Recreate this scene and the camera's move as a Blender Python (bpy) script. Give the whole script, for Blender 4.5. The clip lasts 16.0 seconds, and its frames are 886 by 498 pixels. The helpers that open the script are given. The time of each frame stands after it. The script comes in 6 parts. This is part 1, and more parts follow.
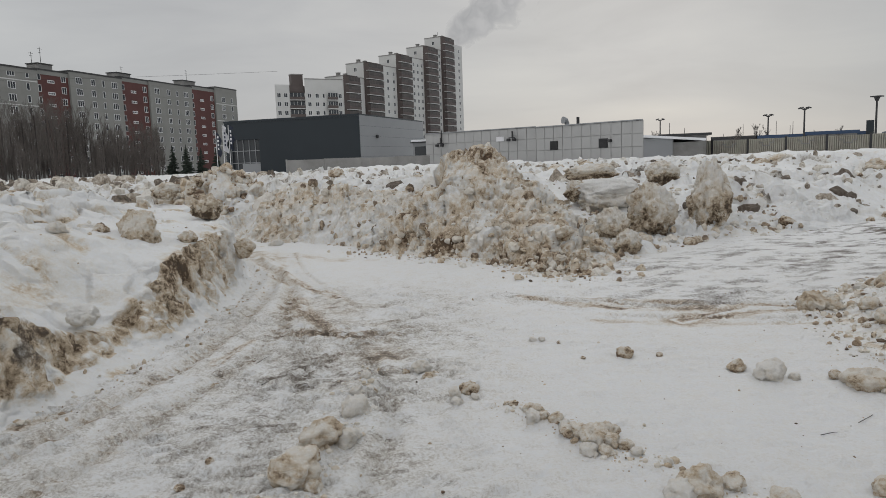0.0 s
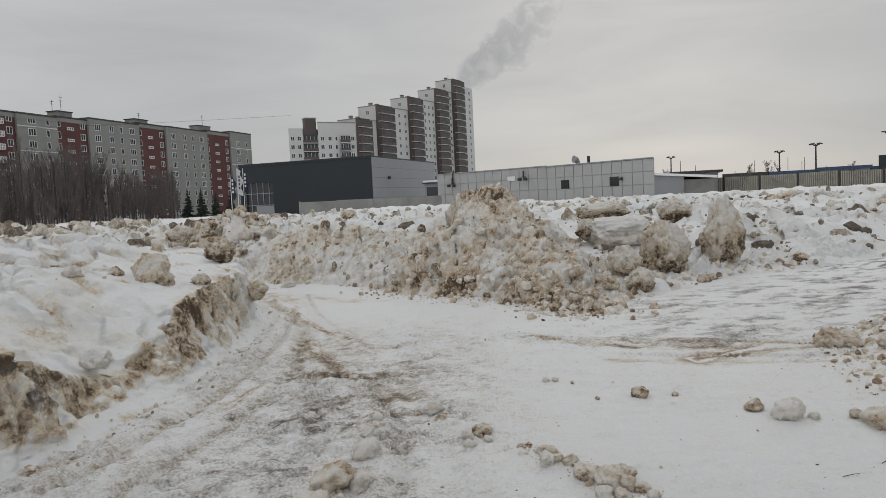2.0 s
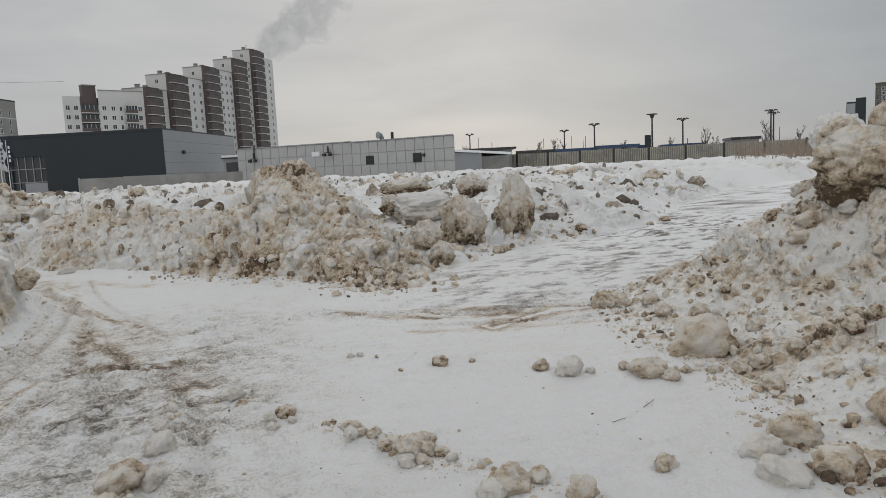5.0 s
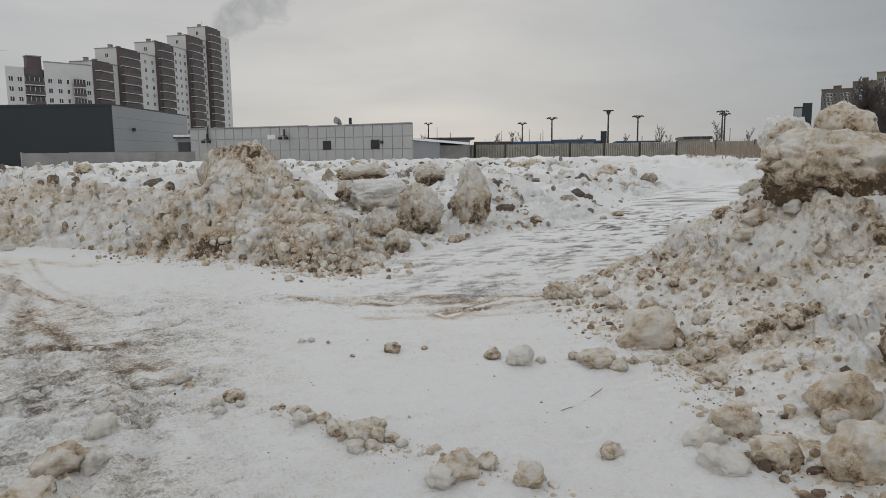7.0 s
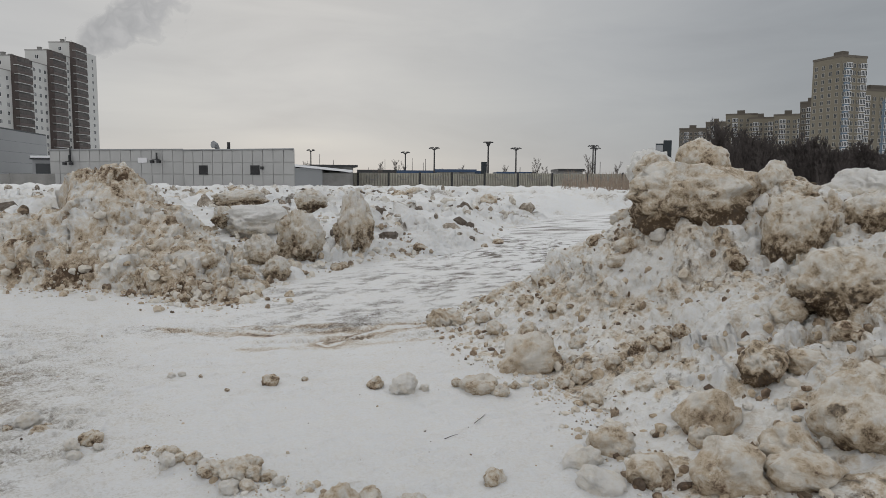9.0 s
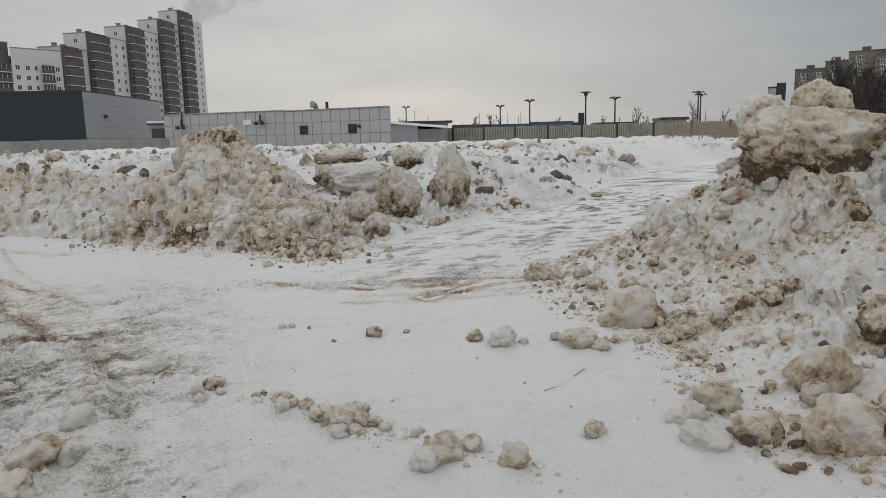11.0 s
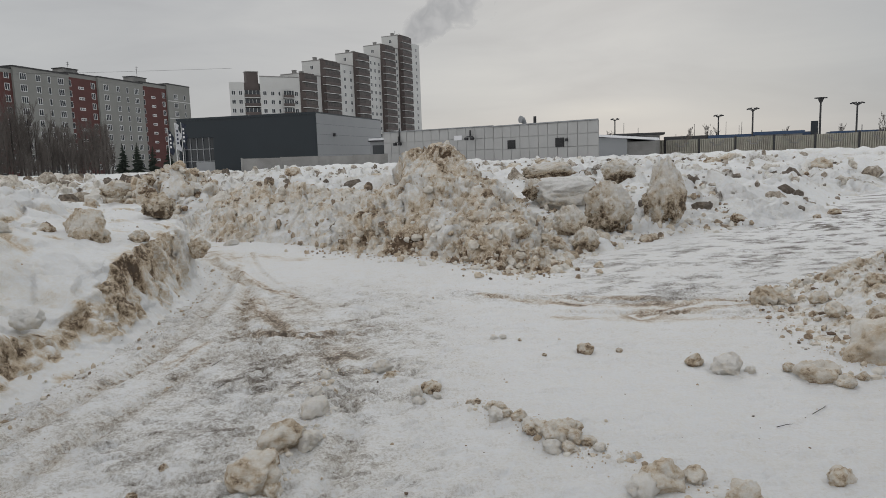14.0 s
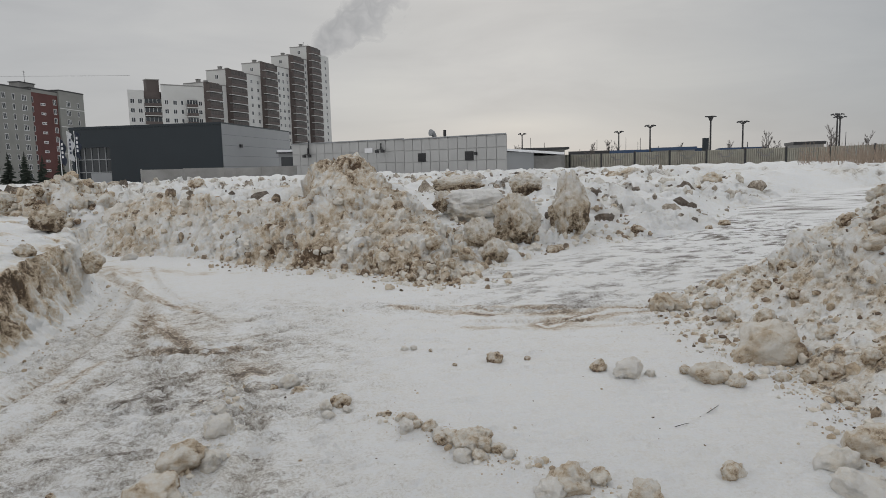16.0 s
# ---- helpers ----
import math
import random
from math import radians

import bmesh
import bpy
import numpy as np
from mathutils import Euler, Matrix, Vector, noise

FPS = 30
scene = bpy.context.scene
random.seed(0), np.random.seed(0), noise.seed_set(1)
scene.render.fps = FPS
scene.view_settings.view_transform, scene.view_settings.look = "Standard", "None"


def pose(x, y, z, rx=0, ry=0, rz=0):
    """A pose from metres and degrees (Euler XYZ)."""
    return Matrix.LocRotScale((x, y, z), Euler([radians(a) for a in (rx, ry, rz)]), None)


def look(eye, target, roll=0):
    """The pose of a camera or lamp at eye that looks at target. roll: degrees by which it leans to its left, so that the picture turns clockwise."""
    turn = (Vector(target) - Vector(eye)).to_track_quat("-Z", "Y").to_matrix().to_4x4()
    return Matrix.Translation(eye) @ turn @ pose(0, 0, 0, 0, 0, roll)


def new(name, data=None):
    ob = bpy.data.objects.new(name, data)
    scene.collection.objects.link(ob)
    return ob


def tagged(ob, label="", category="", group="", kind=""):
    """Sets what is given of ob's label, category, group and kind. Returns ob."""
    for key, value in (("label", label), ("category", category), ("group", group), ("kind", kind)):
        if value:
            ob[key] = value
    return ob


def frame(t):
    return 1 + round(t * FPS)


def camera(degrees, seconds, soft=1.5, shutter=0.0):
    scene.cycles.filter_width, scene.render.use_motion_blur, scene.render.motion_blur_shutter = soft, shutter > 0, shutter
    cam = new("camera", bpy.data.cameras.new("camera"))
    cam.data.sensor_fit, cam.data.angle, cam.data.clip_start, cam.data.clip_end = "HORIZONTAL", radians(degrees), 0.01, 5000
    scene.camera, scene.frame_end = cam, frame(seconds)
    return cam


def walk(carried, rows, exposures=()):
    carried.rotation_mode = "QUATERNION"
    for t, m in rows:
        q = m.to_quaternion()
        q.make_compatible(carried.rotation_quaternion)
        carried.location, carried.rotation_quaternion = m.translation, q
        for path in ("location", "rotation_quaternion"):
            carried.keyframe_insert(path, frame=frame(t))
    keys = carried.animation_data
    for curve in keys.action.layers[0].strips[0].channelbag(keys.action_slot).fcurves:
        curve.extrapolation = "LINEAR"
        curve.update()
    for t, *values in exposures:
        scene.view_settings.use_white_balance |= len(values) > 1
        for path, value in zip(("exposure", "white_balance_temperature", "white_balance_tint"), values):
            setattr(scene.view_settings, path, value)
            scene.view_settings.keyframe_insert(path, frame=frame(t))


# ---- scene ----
cam = camera(65.4, 16.0, soft=0.5)
PATH = [
    (0, (0.012, 0.223, 1.588), (-0.001, 2.207, 1.332), -2.0),
    (0.5, (0.02, 0.222, 1.603), (0.032, 2.21, 1.383), -2.2),
    (1, (0.046, 0.215, 1.59), (0.047, 2.206, 1.406), -2.4),
    (1.5, (0.026, 0.218, 1.612), (-0.053, 2.21, 1.448), -3.1),
    (2, (0.025, 0.215, 1.592), (-0.02, 2.21, 1.452), -2.7),
    (2.5, (0.015, 0.222, 1.623), (0.154, 2.211, 1.466), -2.7),
    (3, (0.055, 0.223, 1.594), (0.451, 2.175, 1.412), -1.4),
    (3.5, (0.085, 0.233, 1.614), (0.684, 2.13, 1.407), -1.8),
    (4, (0.088, 0.228, 1.6), (0.611, 2.138, 1.322), -2.4),
    (4.2, (0.089, 0.219, 1.594), (0.582, 2.141, 1.342), -2.6),
    (6.3, (0.05, 0.215, 1.604), (0.575, 2.133, 1.386), -2.5),
    (6.5, (0.058, 0.216, 1.58), (0.634, 2.124, 1.412), -1.2),
    (7, (0.077, 0.223, 1.582), (0.698, 2.106, 1.311), -0.6),
    (7.5, (0.091, 0.228, 1.592), (0.717, 2.11, 1.332), -0.1),
    (8, (0.109, 0.249, 1.587), (0.758, 2.137, 1.474), 1.3),
    (8.5, (0.1, 0.26, 1.559), (0.903, 2.083, 1.384), 0.3),
    (9, (0.105, 0.275, 1.567), (1.039, 2.034, 1.376), 0.4),
    (9.5, (0.104, 0.271, 1.568), (0.904, 2.079, 1.272), -1.2),
    (9.7, (0.088, 0.259, 1.575), (0.826, 2.098, 1.304), -1.1),
    (11.8, (0.077, 0.269, 1.559), (0.681, 2.145, 1.217), -1.8),
    (12, (0.07, 0.271, 1.571), (0.581, 2.184, 1.285), -1.9),
    (12.5, (0.045, 0.268, 1.572), (0.378, 2.217, 1.272), -2.1),
    (13, (0.035, 0.273, 1.571), (0.298, 2.238, 1.302), -2.8),
    (13.5, (0.017, 0.27, 1.572), (0.186, 2.248, 1.327), -2.4),
    (14, (-0.004, 0.274, 1.573), (0.103, 2.254, 1.31), -1.9),
    (14.5, (0.002, 0.272, 1.575), (0.085, 2.251, 1.3), -2.8),
    (15, (-0.004, 0.283, 1.576), (0.284, 2.244, 1.302), -2.0),
    (15.5, (0.018, 0.284, 1.571), (0.346, 2.238, 1.297), -1.6),
    (16, (0.012, 0.281, 1.558), (0.374, 2.234, 1.324), -1.5),
]
walk(cam, [(t, look(eye, target, roll)) for t, eye, target, roll in PATH])

# ---- world and light ----
world = bpy.data.worlds.new("overcast_sky")
scene.world = world
world.use_nodes = True
wt = world.node_tree
wt.nodes.clear()


def nd(tree, kind, **inputs):
    n = tree.nodes.new(kind)
    for k, v in inputs.items():
        key = int(k[1:]) if k[0] == "i" and k[1:].isdigit() else k.replace("_", " ")
        n.inputs[key].default_value = v
    return n


def math_node(tree, op, a, b=None, clamp=False):
    n = tree.nodes.new("ShaderNodeMath")
    n.operation, n.use_clamp = op, clamp
    for i, v in enumerate((a, b)):
        if v is None:
            continue
        if isinstance(v, (int, float)):
            n.inputs[i].default_value = v
        else:
            tree.links.new(v, n.inputs[i])
    return n.outputs[0]


def ramp(tree, fac, stops):
    n = tree.nodes.new("ShaderNodeValToRGB")
    els = n.color_ramp.elements
    while len(els) < len(stops):
        els.new(0.5)
    for e, (p, c) in zip(els, stops):
        e.position, e.color = p, (*c, 1) if len(c) == 3 else c
    tree.links.new(fac, n.inputs[0])
    return n.outputs[0]


def mix_colour(tree, fac, a, b, blend="MIX"):
    n = tree.nodes.new("ShaderNodeMix")
    n.data_type, n.blend_type = "RGBA", blend
    for sock, v in ((n.inputs[0], fac), (n.inputs[6], a), (n.inputs[7], b)):
        if isinstance(v, (int, float)):
            sock.default_value = v
        elif isinstance(v, tuple):
            sock.default_value = (*v, 1)
        else:
            tree.links.new(v, sock)
    return n.outputs[2]


SKY_GAIN = 0.83
coords = nd(wt, "ShaderNodeTexCoord").outputs["Generated"]
sep = nd(wt, "ShaderNodeSeparateXYZ")
wt.links.new(coords, sep.inputs[0])
clear = nd(wt, "ShaderNodeTexSky")
clear.sky_type, clear.sun_disc = "NISHITA", False
clear.sun_elevation, clear.sun_rotation = radians(22), radians(16)
height = math_node(wt, "MAXIMUM", sep.outputs[2], 0.0)
veil = ramp(wt, height, [(0.0, (0.60, 0.603, 0.61)), (0.10, (0.61, 0.613, 0.618)), (0.22, (0.605, 0.608, 0.613)), (0.33, (0.63, 0.632, 0.64)), (0.5, (0.70, 0.703, 0.712)), (0.75, (0.78, 0.783, 0.793)), (1.0, (0.80, 0.803, 0.813))])
# cloud streaks, flattened towards the horizon
flat = nd(wt, "ShaderNodeMapping")
flat.inputs["Scale"].default_value = (1.0, 1.0, 4.5)
wt.links.new(coords, flat.inputs[0])
cloud = nd(wt, "ShaderNodeTexNoise", Scale=3.2, Detail=6.0, Roughness=0.55, Distortion=0.4)
wt.links.new(flat.outputs[0], cloud.inputs[0])
streak = ramp(wt, cloud.outputs[0], [(0.3, (0.9, 0.9, 0.905)), (0.5, (0.99, 0.99, 0.99)), (0.72, (1.08, 1.075, 1.06))])
veil = mix_colour(wt, 1.0, veil, streak, "MULTIPLY")
# brighter where the low sun stands behind the cloud, duller away from it
toward = nd(wt, "ShaderNodeVectorMath")
toward.operation = "DOT_PRODUCT"
toward.inputs[1].default_value = (0.29, 0.955, 0.07)
wt.links.new(coords, toward.inputs[0])
spread = ramp(wt, math_node(wt, "MULTIPLY", toward.outputs["Value"], 0.5), [(0.0, (1.34, 1.34, 1.34)), (0.25, (1.06, 1.08, 1.08)), (0.40, (0.93, 0.935, 0.94)), (0.46, (0.98, 0.98, 0.98)), (0.492, (1.02, 1.02, 1.01)), (0.5, (1.05, 1.05, 1.045))])
veil = mix_colour(wt, 1.0, veil, spread, "MULTIPLY")
gap = nd(wt, "ShaderNodeVectorMath")
gap.operation = "MULTIPLY_ADD"
gap.inputs[1].default_value, gap.inputs[2].default_value = (10.0, 6.0, 60.0), (-2.9, -5.72, -3.4)
wt.links.new(coords, gap.inputs[0])
span = nd(wt, "ShaderNodeVectorMath")
span.operation = "LENGTH"
wt.links.new(gap.outputs[0], span.inputs[0])
thin = ramp(wt, math_node(wt, "MULTIPLY", math_node(wt, "ADD", span.outputs["Value"], math_node(wt, "MULTIPLY", cloud.outputs[0], 1.2)), 0.5), [(0.25, (1.16, 1.14, 1.10)), (0.9, (1.0, 1.0, 1.0))])
veil = mix_colour(wt, 1.0, veil, thin, "MULTIPLY")
side = ramp(wt, math_node(wt, "MULTIPLY", sep.outputs[0], 1.0), [(0.0, (1.0, 1.0, 1.0)), (0.28, (1.0, 1.0, 1.0)), (0.48, (0.93, 0.935, 0.94)), (0.64, (0.82, 0.84, 0.86)), (0.9, (0.60, 0.63, 0.66))])
veil = mix_colour(wt, 1.0, veil, side, "MULTIPLY")
dim = mix_colour(wt, 1.0, clear.outputs[0], (0.1, 0.1, 0.1), "MULTIPLY")
veil = mix_colour(wt, 0.96, dim, veil)
back = nd(wt, "ShaderNodeBackground", Strength=SKY_GAIN)
wt.links.new(veil, back.inputs[0])
wt.links.new(back.outputs[0], nd(wt, "ShaderNodeOutputWorld").inputs[0])

sun_data = bpy.data.lights.new("sun", "SUN")
sun_data.energy, sun_data.angle, sun_data.color = 0.42, radians(35), (1.0, 0.97, 0.93)
new("sun", sun_data).matrix_world = look((0, 0, 50), (-0.28 * 60, -0.96 * 60, 50 - 34))


# ---- materials ----
def material(name, colour, rough=0.7, metal=0.0, spread=0.12, scale=3.0, bump=0.1, fine=40.0, stain=None, stain_amount=0.3):
    """A painted, cast or metal surface: two scales of colour change, fine relief, and stains."""
    m = bpy.data.materials.new(name)
    m.use_nodes = True
    t = m.node_tree
    b = t.nodes["Principled BSDF"]
    where = nd(t, "ShaderNodeTexCoord").outputs["Object"]
    info = nd(t, "ShaderNodeObjectInfo")
    shift = nd(t, "ShaderNodeVectorMath")
    shift.operation = "MULTIPLY_ADD"
    shift.inputs[1].default_value = (1, 1, 1)
    t.links.new(where, shift.inputs[0])
    push = math_node(t, "MULTIPLY", info.outputs["Random"], 37.0)
    t.links.new(push, shift.inputs[2])
    big = nd(t, "ShaderNodeTexNoise", Scale=scale, Detail=4.0)
    small = nd(t, "ShaderNodeTexNoise", Scale=fine, Detail=3.0)
    for n in (big, small):
        t.links.new(shift.outputs[0], n.inputs[0])
    lo, hi = tuple(c * (1 - spread) for c in colour), tuple(min(1, c * (1 + spread)) for c in colour)
    c = ramp(t, big.outputs[0], [(0.3, lo), (0.7, hi)])
    c = mix_colour(t, 0.35, c, ramp(t, small.outputs[0], [(0.3, lo), (0.7, hi)]))
    if stain:
        patch = nd(t, "ShaderNodeTexNoise", Scale=scale * 0.6, Detail=6.0, Roughness=0.7)
        t.links.new(shift.outputs[0], patch.inputs[0])
        c = mix_colour(t, math_node(t, "MULTIPLY", ramp(t, patch.outputs[0], [(0.5, (0, 0, 0)), (0.72, (1, 1, 1))]), stain_amount), c, stain)
    t.links.new(c, b.inputs["Base Color"])
    b.inputs["Roughness"].default_value, b.inputs["Metallic"].default_value = rough, metal
    bp = nd(t, "ShaderNodeBump", Strength=bump, Distance=0.02)
    t.links.new(small.outputs[0], bp.inputs["Height"])
    t.links.new(bp.outputs[0], b.inputs["Normal"])
    return m


def snow_material(name, clean, tan, dark, rough=0.8, fine=28.0, relief=0.5, speckle=1.25):
    """Snow whose soiling is kept on the mesh (dirt: earth and sand, grime: exhaust and tyre grey, painted crevice shade
    in both), broken up by grain.
    """
    m = bpy.data.materials.new(name)
    m.use_nodes = True
    t = m.node_tree
    b = t.nodes["Principled BSDF"]
    where = nd(t, "ShaderNodeTexCoord").outputs["Object"]
    info = nd(t, "ShaderNodeObjectInfo")
    shift = nd(t, "ShaderNodeVectorMath")
    shift.operation = "ADD"
    t.links.new(where, shift.inputs[0])
    t.links.new(math_node(t, "MULTIPLY", info.outputs["Random"], 19.0), shift.inputs[1])
    grain = nd(t, "ShaderNodeTexNoise", Scale=fine, Detail=6.0, Roughness=0.75)
    blot = nd(t, "ShaderNodeTexNoise", Scale=fine * 0.2, Detail=7.0, Roughness=0.72, Distortion=0.6)
    speck = nd(t, "ShaderNodeTexVoronoi", Scale=fine * 2.4)
    crack = nd(t, "ShaderNodeTexVoronoi", Scale=fine * 0.45)
    crack.feature = "DISTANCE_TO_EDGE"
    for n in (grain, blot, speck, crack):
        t.links.new(shift.outputs[0], n.inputs["Vector"])
    soil_shade = nd(t, "ShaderNodeAttribute")
    soil_shade.attribute_name = "dirt_shade"
    soot = nd(t, "ShaderNodeAttribute")
    soot.attribute_name = "grime_shade"
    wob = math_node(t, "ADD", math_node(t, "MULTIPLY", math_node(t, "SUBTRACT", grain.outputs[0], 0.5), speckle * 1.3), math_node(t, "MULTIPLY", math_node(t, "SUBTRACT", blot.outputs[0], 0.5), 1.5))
    amount = math_node(t, "ADD", soil_shade.outputs["Fac"], math_node(t, "MULTIPLY", wob, math_node(t, "ADD", math_node(t, "MULTIPLY", soil_shade.outputs["Fac"], 1.7), 0.10)), True)
    base = ramp(t, blot.outputs[0], [(0.3, tuple(c * 0.93 for c in clean)), (0.7, clean)])
    c = ramp(t, amount, [(0.0, (1, 1, 1)), (0.14, (0.93, 0.895, 0.835)), (0.42, tuple(tan)), (0.85, tuple(dark)), (1.0, tuple(v * 0.6 for v in dark))])
    c = mix_colour(t, 1.0, base, c, "MULTIPLY")
    # soot and painted shade sit in ragged flecks that close up as they thicken
    both = math_node(t, "ADD", math_node(t, "MULTIPLY", grain.outputs[0], 0.6), math_node(t, "MULTIPLY", blot.outputs[0], 0.4))
    fleck = math_node(t, "ADD", math_node(t, "MULTIPLY", soot.outputs["Fac"], 1.5), math_node(t, "MULTIPLY", math_node(t, "SUBTRACT", both, 0.53), 4.5), True)
    grey = math_node(t, "MULTIPLY", fleck, math_node(t, "MULTIPLY", soot.outputs["Fac"], 4.5, True))
    c = mix_colour(t, grey, c, (0.15, 0.128, 0.108))
    # loose grit
    grit = math_node(t, "LESS_THAN", speck.outputs["Distance"], math_node(t, "MULTIPLY", math_node(t, "MULTIPLY", math_node(t, "ADD", soil_shade.outputs["Fac"], soot.outputs["Fac"]), blot.outputs[0]), 0.6))
    c = mix_colour(t, math_node(t, "MULTIPLY", grit, 0.7), c, (0.10, 0.075, 0.055))
    t.links.new(c, b.inputs["Base Color"])
    b.inputs["Roughness"].default_value = rough
    b.inputs["Specular IOR Level"].default_value = 0.25
    crust = ramp(t, crack.outputs["Distance"], [(0.0, (0, 0, 0)), (0.22, (1, 1, 1))])
    hgt = math_node(t, "ADD", math_node(t, "ADD", math_node(t, "MULTIPLY", grain.outputs[0], 0.9), blot.outputs[0]), math_node(t, "MULTIPLY", crust, 0.12))
    bp = nd(t, "ShaderNodeBump", Strength=relief, Distance=1.1 / fine)
    t.links.new(hgt, bp.inputs["Height"])
    t.links.new(bp.outputs[0], b.inputs["Normal"])
    return m


SNOW = (0.84, 0.85, 0.856)
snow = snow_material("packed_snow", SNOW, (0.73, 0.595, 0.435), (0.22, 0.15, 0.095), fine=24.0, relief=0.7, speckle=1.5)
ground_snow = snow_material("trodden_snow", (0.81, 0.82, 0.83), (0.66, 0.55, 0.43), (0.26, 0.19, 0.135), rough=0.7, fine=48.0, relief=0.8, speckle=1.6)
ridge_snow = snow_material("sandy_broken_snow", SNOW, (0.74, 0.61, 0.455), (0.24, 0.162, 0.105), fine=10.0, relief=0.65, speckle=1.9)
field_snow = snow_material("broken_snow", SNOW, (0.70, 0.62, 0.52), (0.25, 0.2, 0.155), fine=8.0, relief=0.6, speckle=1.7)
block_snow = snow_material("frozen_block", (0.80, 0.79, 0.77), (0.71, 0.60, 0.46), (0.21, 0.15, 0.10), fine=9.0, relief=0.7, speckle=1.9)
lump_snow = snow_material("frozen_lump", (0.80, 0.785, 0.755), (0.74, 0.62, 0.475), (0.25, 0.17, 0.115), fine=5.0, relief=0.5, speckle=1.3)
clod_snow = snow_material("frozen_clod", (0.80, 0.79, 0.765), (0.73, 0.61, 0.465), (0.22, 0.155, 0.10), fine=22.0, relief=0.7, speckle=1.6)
M_PANEL = material("concrete_panel_facade", (0.235, 0.235, 0.22), 0.85, spread=0.1, scale=0.3, stain=(0.15, 0.148, 0.14), stain_amount=0.4)
M_RED = material("red_facade_tiles", (0.095, 0.036, 0.032), 0.8, spread=0.18, scale=0.4)
M_ROOF = material("bitumen_roof", (0.05, 0.05, 0.05), 0.9)
M_WHITE = material("white_plaster", (0.55, 0.55, 0.535), 0.85, spread=0.06, scale=0.2, stain=(0.45, 0.44, 0.42))
M_BROWN = material("brown_cladding", (0.09, 0.072, 0.067), 0.7, spread=0.15, scale=0.3)
M_BEIGE = material("beige_facade", (0.18, 0.16, 0.122), 0.85, spread=0.1, scale=0.1)
M_BEIGE2 = material("dark_beige_facade", (0.115, 0.10, 0.082), 0.85, spread=0.1, scale=0.1)
M_FRAME = material("white_window_frame", (0.7, 0.7, 0.7), 0.5, spread=0.03)
M_GLASS = material("window_glass", (0.035, 0.04, 0.045), 0.12, spread=0.4, scale=0.3, bump=0.0)
M_BAYGLASS = material("brown_tinted_glazing", (0.075, 0.066, 0.062), 0.25, spread=0.5, scale=0.25, bump=0.0)
M_GLASSBLUE = material("blue_window_glass", (0.09, 0.13, 0.17), 0.12, spread=0.3, scale=0.2, bump=0.0)
M_BLACK = material("anthracite_sheet_metal", (0.017, 0.024, 0.03), 0.45, 0.2, spread=0.08, scale=0.5, bump=0.02)
M_GREYMETAL = material("grey_sheet_metal", (0.28, 0.29, 0.30), 0.5, 0.0, spread=0.05, scale=0.5, bump=0.02)
M_CASS = material("silver_facade_cassette", (0.39, 0.39, 0.385), 0.5, 0.0, spread=0.05, scale=0.8, bump=0.03, stain=(0.3, 0.3, 0.3), stain_amount=0.25)
M_CONC = material("old_concrete", (0.27, 0.265, 0.255), 0.9, spread=0.2, scale=0.8, bump=0.3, stain=(0.14, 0.13, 0.12), stain_amount=0.5)
M_FENCE = material("weathered_concrete_fence", (0.36, 0.345, 0.295), 0.9, spread=0.2, scale=0.9, bump=0.3, stain=(0.15, 0.14, 0.12), stain_amount=0.6)
M_DARKMETAL = material("dark_steel", (0.05, 0.05, 0.052), 0.55, 0.5)
M_BARK = material("bare_bark", (0.06, 0.052, 0.048), 0.95, spread=0.3)
M_TWIG = material("bare_twigs", (0.125, 0.11, 0.10), 0.95, spread=0.3)
M_WOODTWIG = material("dark_bare_twigs", (0.075, 0.064, 0.06), 0.95, spread=0.3)
M_REED = material("dry_weeds", (0.30, 0.24, 0.19), 0.95, spread=0.3)
M_NEEDLE = material("spruce_needles", (0.025, 0.035, 0.025), 0.9, spread=0.3)
M_BLUE = material("blue_roof_sheet", (0.03, 0.06, 0.12), 0.5, 0.1)
M_FARFRAME = material("beige_window_frame", (0.34, 0.32, 0.28), 0.6, spread=0.05)
M_SIGNWHITE = material("white_cloth", (0.7, 0.7, 0.72), 0.8, spread=0.04)
M_SIGNBLUE = material("dark_cloth", (0.06, 0.07, 0.10), 0.8, spread=0.05)
M_ROOFSNOW = material("roof_snow", (0.8, 0.81, 0.83), 0.8, spread=0.04)


# ---- shaping helpers ----
def link_mesh(name, bm, mat, parent=None, smooth_faces=False):
    me = bpy.data.meshes.new(name)
    bm.to_mesh(me)
    bm.free()
    for m in mat if isinstance(mat, (list, tuple)) else [mat]:
        me.materials.append(m)
    if smooth_faces:
        me.polygons.foreach_set("use_smooth", [True] * len(me.polygons))
    ob = new(name, me)
    ob.parent = parent
    return ob


def part(name, bm, mat, parent, label=""):
    return tagged(link_mesh(name, bm, mat, parent), label)


def piece(name, mesh, parent, x, y, z, rz=0.0):
    """One more object on a shared mesh."""
    ob = new(name, mesh)
    ob.parent = parent
    ob.matrix_basis = pose(x, y, z, 0, 0, rz)
    return ob


def thing(name, at, rz, label, category, group="", kind=""):
    ob = new(name)
    ob.matrix_basis = pose(*at, 0, 0, rz)
    return tagged(ob, label, category, group, kind)


def add_box(bm, x0, x1, y0, y1, z0, z1, slot=0):
    vs = [bm.verts.new((x, y, z)) for z in (z0, z1) for y in (y0, y1) for x in (x0, x1)]
    for q in ((0, 2, 3, 1), (4, 5, 7, 6), (0, 1, 5, 4), (2, 6, 7, 3), (0, 4, 6, 2), (1, 3, 7, 5)):
        bm.faces.new([vs[i] for i in q]).material_index = slot
    return vs


def box(*a):
    bm = bmesh.new()
    add_box(bm, *a)
    return bm


